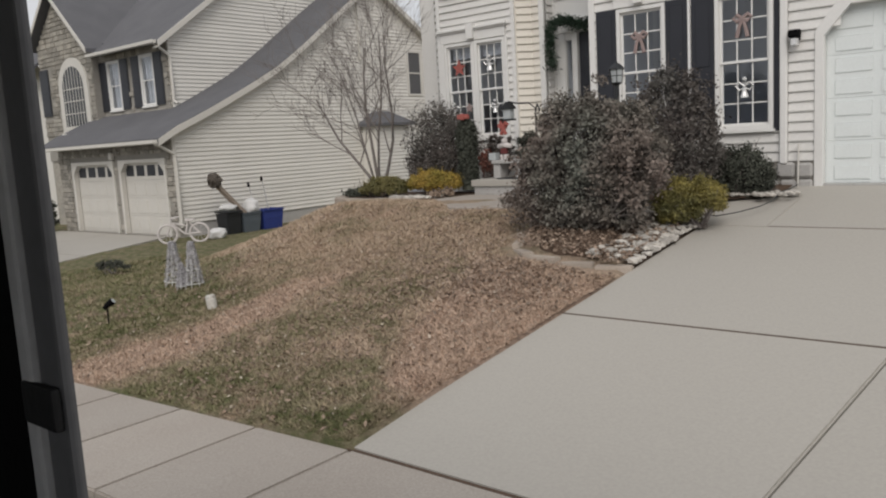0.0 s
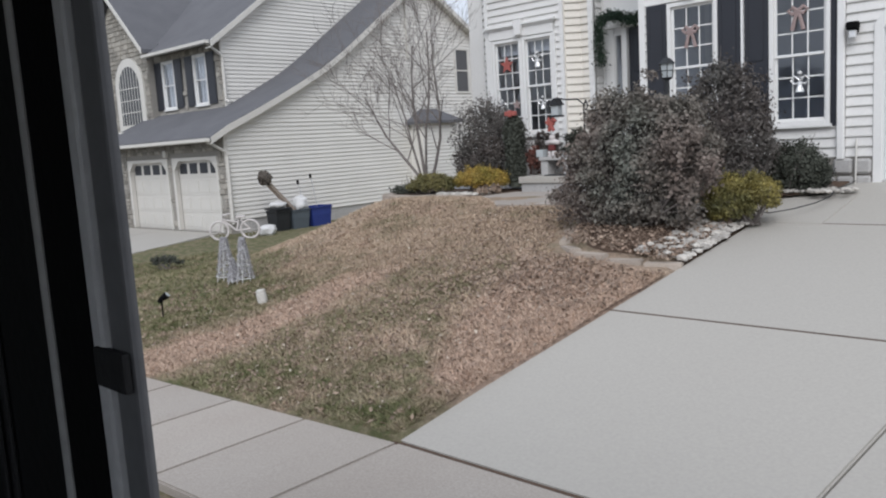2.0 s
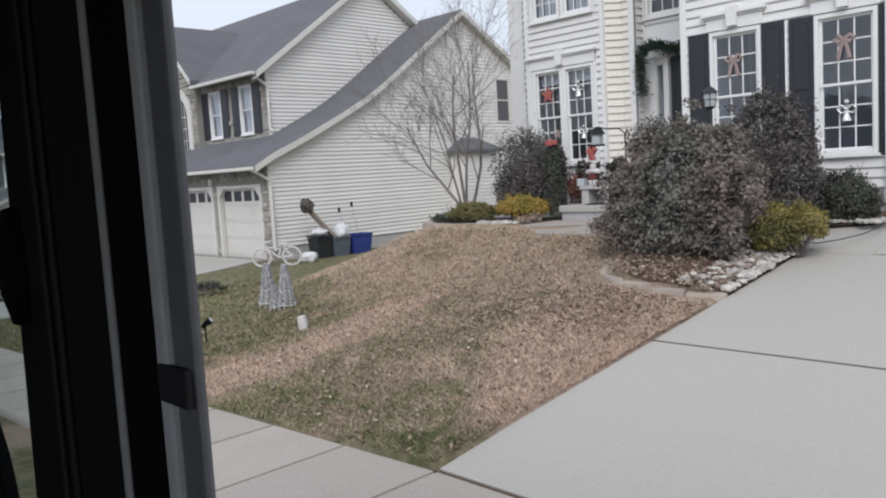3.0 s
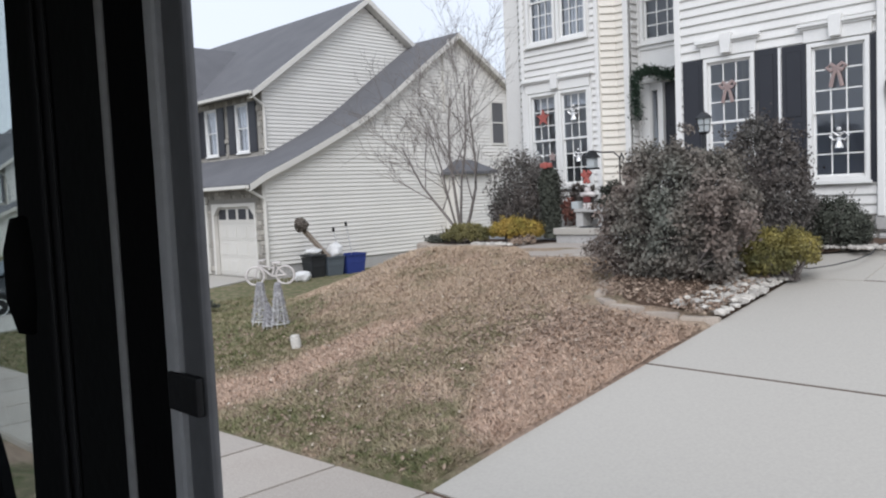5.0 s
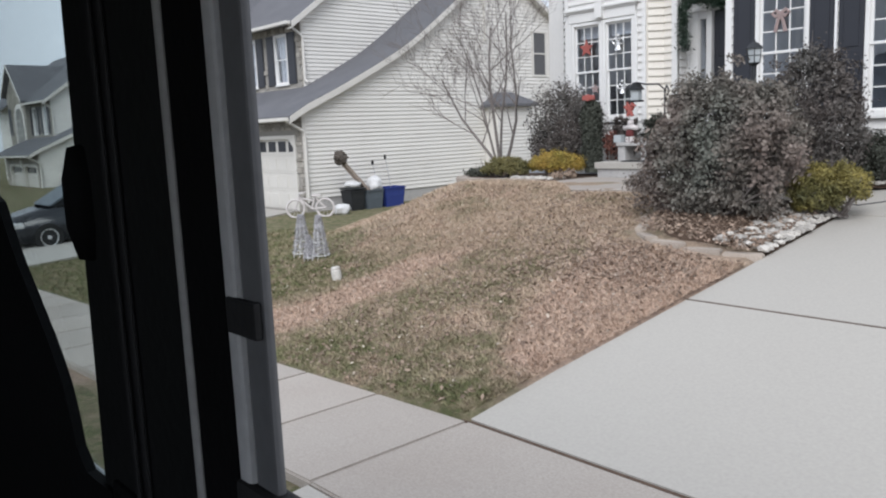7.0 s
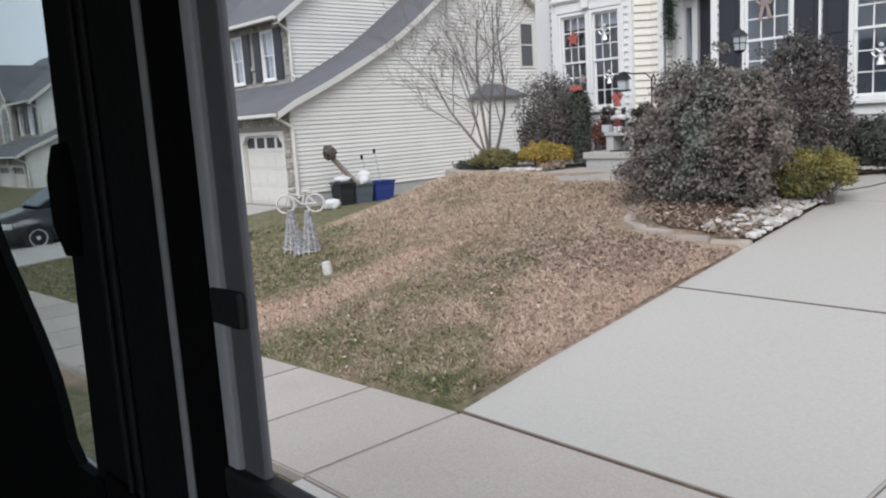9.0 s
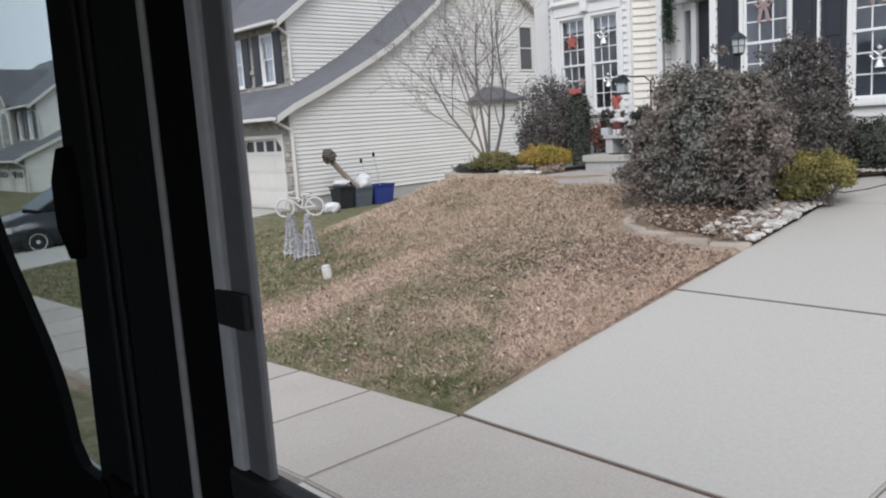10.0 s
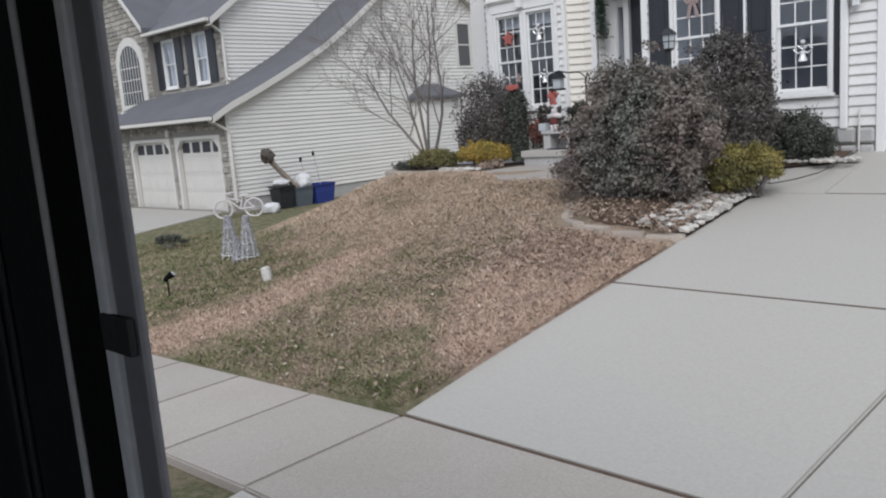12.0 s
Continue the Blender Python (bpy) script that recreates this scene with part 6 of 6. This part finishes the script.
tube(bm, [(sx + 0.05, sy + 0.06, sz_ + 0.291), (sx + 0.053, sy + 0.063, sz_ + 0.295)], 0.037, 10)
part("lens", bm, M_LAMPGLASS, spot)

# lamp post in the shrub
LX, LY = -4.5, 9.0
lamp = thing("lamp_post", (LX, LY, 0.95), "dark grey lantern on a post rising out of the shrub", "lamp")
bm = bmesh.new()
tube(bm, [(LX, LY, 0.9), (LX, LY, 2.48)], 0.03, 10)
part("post", bm, M_DGREY, lamp)
bm = bmesh.new()
lathe(bm, (LX, LY, 2.47), [(0.04, 0.0), (0.07, 0.02), (0.07, 0.032)], 6)
part("base", bm, M_DGREY, lamp)
bm = bmesh.new()
lathe(bm, (LX, LY, 2.503), [(0.068, 0.0), (0.085, 0.155)], 6)
part("lantern_glass", bm, M_LAMPGLASS, lamp, "grey frosted glass panes")
bm = bmesh.new()
lathe(bm, (LX, LY, 2.659), [(0.108, 0.0), (0.10, 0.015), (0.045, 0.065), (0.018, 0.075), (0.018, 0.09), (0.005, 0.10)], 6)
part("cap", bm, M_DGREY, lamp)
for k in range(6):
    a = 2 * math.pi * k / 6
    c, d = math.cos(a), math.sin(a)
    bm = bmesh.new()
    tube(bm, [(LX + 0.07 * c, LY + 0.07 * d, 2.495), (LX + 0.088 * c, LY + 0.088 * d, 2.662)], 0.006, 4)
    part("bar", bm, M_DGREY, lamp)
bm = bmesh.new()
lathe(bm, (LX, LY, 2.575), [(0.0785, 0.0), (0.08, 0.010)], 6)
part("band", bm, M_DGREY, lamp)
wl = part("wall_lamp", bars(front, [(-3.03, -2.92, 0.02, 0.06, 2.93, 3.07)], 0.008), M_BLACK, house, "black outdoor lamp")
part("hood", bars(front, [(-3.04, -2.90, 0.06, 0.19, 2.96, 3.06)], 0.02), M_BLACK, wl)
part("lens", bars(front, [(-3.01, -2.93, 0.07, 0.16, 2.86, 2.959)], 0.01), M_SILVER, wl)
bm = bmesh.new()
tube(bm, [(-2.93, 10.9, 1.0), (-2.93, 10.93, 1.62)], 0.012, 6)
part("conduit", bm, M_NTRIM, house)
part("light_string", bars(front, [(-4.388, -4.360, 0.03, 0.06, 2.30, 3.66)], 0), M_WHITE, house, "string of small white lights")

# ornaments by the door
orn = thing("pedestal", (-7.6, 11.0, 1.24), "grey stone garden bench with a white ornament on it", "ornament")
part("column", boxes(((-7.80, 10.95, 1.24), (-7.66, 11.2, 1.49)), bevel=0.015), M_FOUND, orn)
part("column", boxes(((-7.36, 10.95, 1.24), (-7.24, 11.2, 1.49)), bevel=0.015), M_FOUND, orn)
part("seat", boxes(((-7.82, 10.92, 1.491), (-7.2, 11.24, 1.55)), bevel=0.012), M_FOUND, orn)
part("box", boxes(((-7.87, 10.93, 1.551), (-7.73, 11.07, 1.67)), bevel=0.01), M_LAMPGLASS, orn)
bm = bmesh.new()
bmesh.ops.create_icosphere(bm, subdivisions=2, radius=0.055, matrix=Matrix.Translation((-7.58, 11.0, 1.86)))
tube(bm, [(-7.71, 11.0, 1.775), (-7.58, 11.0, 1.80), (-7.44, 11.0, 1.775)], [0.035, 0.05, 0.035], 8)
part("ornament", bm, M_OLDWHITE, orn, smooth=True)
part("band", boxes(((-7.655, 10.965, 1.645), (-7.535, 11.04, 1.745)), bevel=0.02), M_DARKRED, orn, "red and dark cloth")
for u in (-7.66, -7.58):
    part("foot", boxes(((u, 10.96, 1.551), (u + 0.055, 11.04, 1.64)), bevel=0.012), M_OLDWHITE, orn)
whole("doormat", boxes(((-7.62, 10.78, 1.242), (-6.95, 10.93, 1.262)), bevel=0.006), M_DGREY, (-6.7, 10.85, 1.242), "dark rubber doormat on the porch step", "mat")
feeder = thing("bird_feeder", (-7.2, 11.0, 1.24), "dark lantern hanging from a hooked garden pole", "feeder")
bm = bmesh.new()
tube(bm, [(-6.98, 11.05, 1.24), (-6.98, 11.05, 2.36), (-7.08, 11.03, 2.45), (-7.3, 11.02, 2.46), (-7.47, 11.0, 2.50)], 0.014, 6)
tube(bm, [(-6.98, 11.05, 2.34), (-6.91, 11.0, 2.42), (-6.87, 11.0, 2.33), (-6.91, 11.0, 2.26)], 0.014, 6)
part("pole", bm, M_DGREY, feeder)
part("house", boxes(((-7.54, 10.94, 2.22), (-7.40, 11.06, 2.38)), bevel=0.006), M_LAMPGLASS, feeder)
part("roof", prism([(-7.57, 2.381), (-7.37, 2.381), (-7.47, 2.50)], (0, 0.18), lambda u, d, z: Vector((u, 10.91 + d, z))), M_DGREY, feeder)
part("base", boxes(((-7.56, 10.92, 2.19), (-7.38, 11.08, 2.219)), bevel=0.004), M_DGREY, feeder)
bow = thing("ribbon_bow", (-7.56, 10.95, 1.96), "red ribbon bow hanging under the lantern", "bow")
bm = bmesh.new()
tube(bm, [(-7.53, 11.0, 2.19), (-7.56, 10.97, 2.10)], 0.006, 5)
for s in (-1, 1):
    tube(bm, [(-7.56, 10.95, 2.10), (-7.56 + s * 0.05, 10.95, 2.17), (-7.56 + s * 0.085, 10.95, 2.13), (-7.56 + s * 0.05, 10.95, 2.08), (-7.56, 10.95, 2.10)], [0.02, 0.035, 0.04, 0.03, 0.02], 6)
    tube(bm, [(-7.56, 10.95, 2.09), (-7.56 + s * 0.045, 10.95, 1.97)], [0.022, 0.032], 6)
part("ribbon", bm, M_RED, bow)


def garland(points, n, r, seed):
    rng = np.random.default_rng(seed)
    P = np.array(points, float)
    seg = rng.integers(0, len(P) - 1, n)
    t = rng.random((n, 1))
    c = P[seg] * (1 - t) + P[seg + 1] * t + rng.normal(0, r, (n, 3))
    return leaf_quads(rng, c, rng.normal(0, 1, (n, 3)), 0.035, squash=0.25)


gl = thing("garland", (-7.3, 12.5, 3.9), "green pine garland draped over the front door", "garland")
v, q = garland([(-7.30, 12.17, 3.04), (-7.33, 12.15, 3.48), (-7.29, 12.15, 3.78), (-7.12, 12.2, 3.86), (-6.93, 12.3, 3.80), (-6.76, 12.35, 3.74), (-6.6, 12.4, 3.82), (-6.2, 12.42, 3.84)], 3000, 0.05, 60)
flat_mesh("needles", v, q, M_GARLAND, gl)


def window_bow(x, y, z, mat, s, label):
    b = thing("window_bow", (x, y, z - 0.2 * s), label, "bow", group="bows in the windows")
    bm = bmesh.new()
    for k in (-1, 1):
        tube(bm, [(x, y, z), (x + k * 0.09 * s, y, z + 0.07 * s), (x + k * 0.15 * s, y, z + 0.02 * s), (x + k * 0.09 * s, y, z - 0.04 * s), (x, y, z)], 0.035 * s, 6)
        tube(bm, [(x, y, z), (x + k * 0.05 * s, y, z - 0.13 * s), (x + k * 0.09 * s, y, z - 0.30 * s)], [0.03 * s, 0.035 * s, 0.04 * s], 6)
    for v in bm.verts:
        v.co.y = y + (v.co.y - y) * 0.4
    part("ribbon", bm, mat, b)


window_bow(-5.13, 10.99, 3.26, M_PINK, 0.8, "faded pink ribbon bow hung on the window")
window_bow(-3.66, 10.99, 3.30, M_PINK, 0.8, "faded pink ribbon bow hung on the window")


def star(x, y, z, r, mat, label):
    """A flat five-pointed ornament."""
    s = thing("window_star", (x, y, z - r), label, "ornament", group="ornaments in the windows")
    pts = [((r if k % 2 == 0 else r * 0.45) * math.sin(math.pi * k / 5), (r if k % 2 == 0 else r * 0.45) * math.cos(math.pi * k / 5)) for k in range(10)]
    part("star", prism(pts, (0, 0.02), lambda u, d, w: Vector((x + u, y - d, z + w))), mat, s)


star(-9.19, 11.965, 3.24, 0.16, M_RED, "red star ornament hung on the bay window")
star(-9.0, 11.965, 2.50, 0.1, M_PINK, "small pink star ornament in the bay window")


def bell(x, y, z, s, label):
    """Two bright wings, a round top and a flared foot."""
    b = thing("window_ornament", (x, y, z - 0.2 * s), label, "ornament", group="ornaments in the windows")
    for k in (-1, 1):
        bm = bmesh.new()
        tube(bm, [(x, y, z + 0.02 * s), (x + k * 0.1 * s, y, z + 0.10 * s), (x + k * 0.17 * s, y, z + 0.03 * s), (x + k * 0.1 * s, y, z - 0.05 * s), (x, y, z - 0.02 * s)], 0.022 * s, 6)
        part("wing", bm, M_SILVER, b)
    bm = bmesh.new()
    lathe(bm, (x, y, z - 0.2 * s), [(0.085 * s, 0), (0.08 * s, 0.03 * s), (0.045 * s, 0.12 * s), (0.04 * s, 0.2 * s)], 12)
    part("foot", bm, M_SILVER, b)
    bm = bmesh.new()
    bmesh.ops.create_icosphere(bm, subdivisions=2, radius=0.045 * s, matrix=Matrix.Translation((x, y, z + 0.16 * s)))
    part("knob", bm, M_CURTAIN, b)


bell(-3.63, 10.98, 2.40, 0.68, "silver hanging ornament on the window")
bell(-8.50, 11.965, 3.28, 0.72, "silver hanging ornament on the bay window")
bell(-8.42, 11.965, 2.5, 0.6, "small silver ornament in the bay window")
bell(-9.35, 11.965, 2.5, 0.6, "small silver ornament in the bay window")


# ---- a car in the neighbour's driveway ----
def car(at):
    """A dark hatchback, its nose towards the street (-y), its side at the greatest x."""
    x, y, z = at
    c = thing("car", at, "black hatchback parked on the neighbouring driveway", "car")
    prof = [(0.0, 0.30), (0.02, 0.62), (0.12, 0.80), (0.85, 0.98), (1.0, 1.03), (3.85, 1.05), (4.05, 0.93), (4.08, 0.35), (3.7, 0.22), (0.4, 0.22)]
    bm = prism([(v, w) for v, w in prof], (-1.85, 0.0), lambda v, d, w: Vector((x + d, y + v, z + w)))
    bmesh.ops.bevel(bm, geom=bm.edges[:], offset=0.07, segments=3, affect="EDGES")
    part("body", bm, M_CARPAINT, c, smooth=True)
    cab = [(0.95, 1.02), (1.85, 1.56), (2.15, 1.61), (3.6, 1.58), (3.98, 1.04)]
    bm = prism(cab, (-1.72, -0.13), lambda v, d, w: Vector((x + d + (0.0), y + v, z + w)))
    bmesh.ops.bevel(bm, geom=bm.edges[:], offset=0.05, segments=2, affect="EDGES")
    part("cabin", bm, M_CARPAINT, c)
    # flat slate colour stands in for the reflection in the windscreen
    part("windscreen", prism([(1.04, 1.06), (1.85, 1.545), (1.83, 1.575), (1.0, 1.08)], (-1.62, -0.23), lambda v, d, w: Vector((x + d, y + v - 0.02, z + w + 0.015))), M_SLATE, c, "windscreen with a pale reflection painted in")
    part("side_window", prism([(1.55, 1.10), (1.98, 1.49), (2.5, 1.52), (2.5, 1.10)], (-0.135, -0.12), lambda v, d, w: Vector((x + d, y + v, z + w))), M_SHUTTER, c)
    part("side_window", prism([(2.57, 1.10), (2.57, 1.52), (3.45, 1.50), (3.72, 1.10)], (-0.135, -0.12), lambda v, d, w: Vector((x + d, y + v, z + w))), M_SHUTTER, c)
    part("door_trim", boxes(((x - 0.005, y + 1.5, z + 1.035), (x + 0.012, y + 3.7, z + 1.055))), M_CHROME, c)
    part("side_moulding", boxes(((x - 0.005, y + 1.9, z + 0.78), (x + 0.015, y + 3.2, z + 0.81))), M_CHROME, c)
    part("mirror", boxes(((x - 0.05, y + 1.5, z + 1.06), (x + 0.17, y + 1.64, z + 1.22)), bevel=0.04), M_CHROME, c)
    part("headlight", boxes(((x - 0.35, y - 0.01, z + 0.62), (x + 0.01, y + 0.32, z + 0.76)), bevel=0.03), M_SILVER, c)
    for vy in (0.85, 3.3):
        for s in (0, -1.64):
            bm = bmesh.new()
            lathe(bm, (0, 0, -0.11), [(0.20, 0), (0.33, 0.0), (0.345, 0.03), (0.345, 0.19), (0.33, 0.22), (0.20, 0.22)], 24)
            bmesh.ops.rotate(bm, verts=bm.verts, matrix=Matrix.Rotation(math.pi / 2, 3, "Y"))
            bmesh.ops.translate(bm, verts=bm.verts, vec=(x - 0.09 + s, y + vy, z + 0.345))
            wh = part("wheel", bm, M_TYRE, c)
            bm = bmesh.new()
            lathe(bm, (0, 0, -0.10), [(0.21, 0), (0.21, 0.215), (0.17, 0.205), (0.07, 0.19), (0.05, 0.21), (0.02, 0.212)], 20)
            bmesh.ops.rotate(bm, verts=bm.verts, matrix=Matrix.Rotation(math.pi / 2, 3, "Y"))
            bmesh.ops.translate(bm, verts=bm.verts, vec=(x - 0.09 + s, y + vy, z + 0.345))
            part("rim", bm, M_SILVER, wh)


car((-20.6, 4.72, -0.66))

# garden hose lying by the corner of the path
hose = thing("garden_hose", (-3.2, 9.3, 0.95), "dark garden hose lying by the path", "hose")
bm = bmesh.new()
pts = [(-3.62, 8.95, 0.87), (-3.45, 9.05, 0.90), (-3.3, 9.0, 0.89), (-3.1, 9.15, 0.92), (-2.95, 9.45, 0.96), (-2.9, 9.8, 1.0), (-2.95, 10.2, 1.06), (-2.93, 10.6, 1.07), (-2.93, 10.9, 1.10)]
tube(bm, pts, 0.007, 6)
part("tube", bm, M_DGREY, hose)
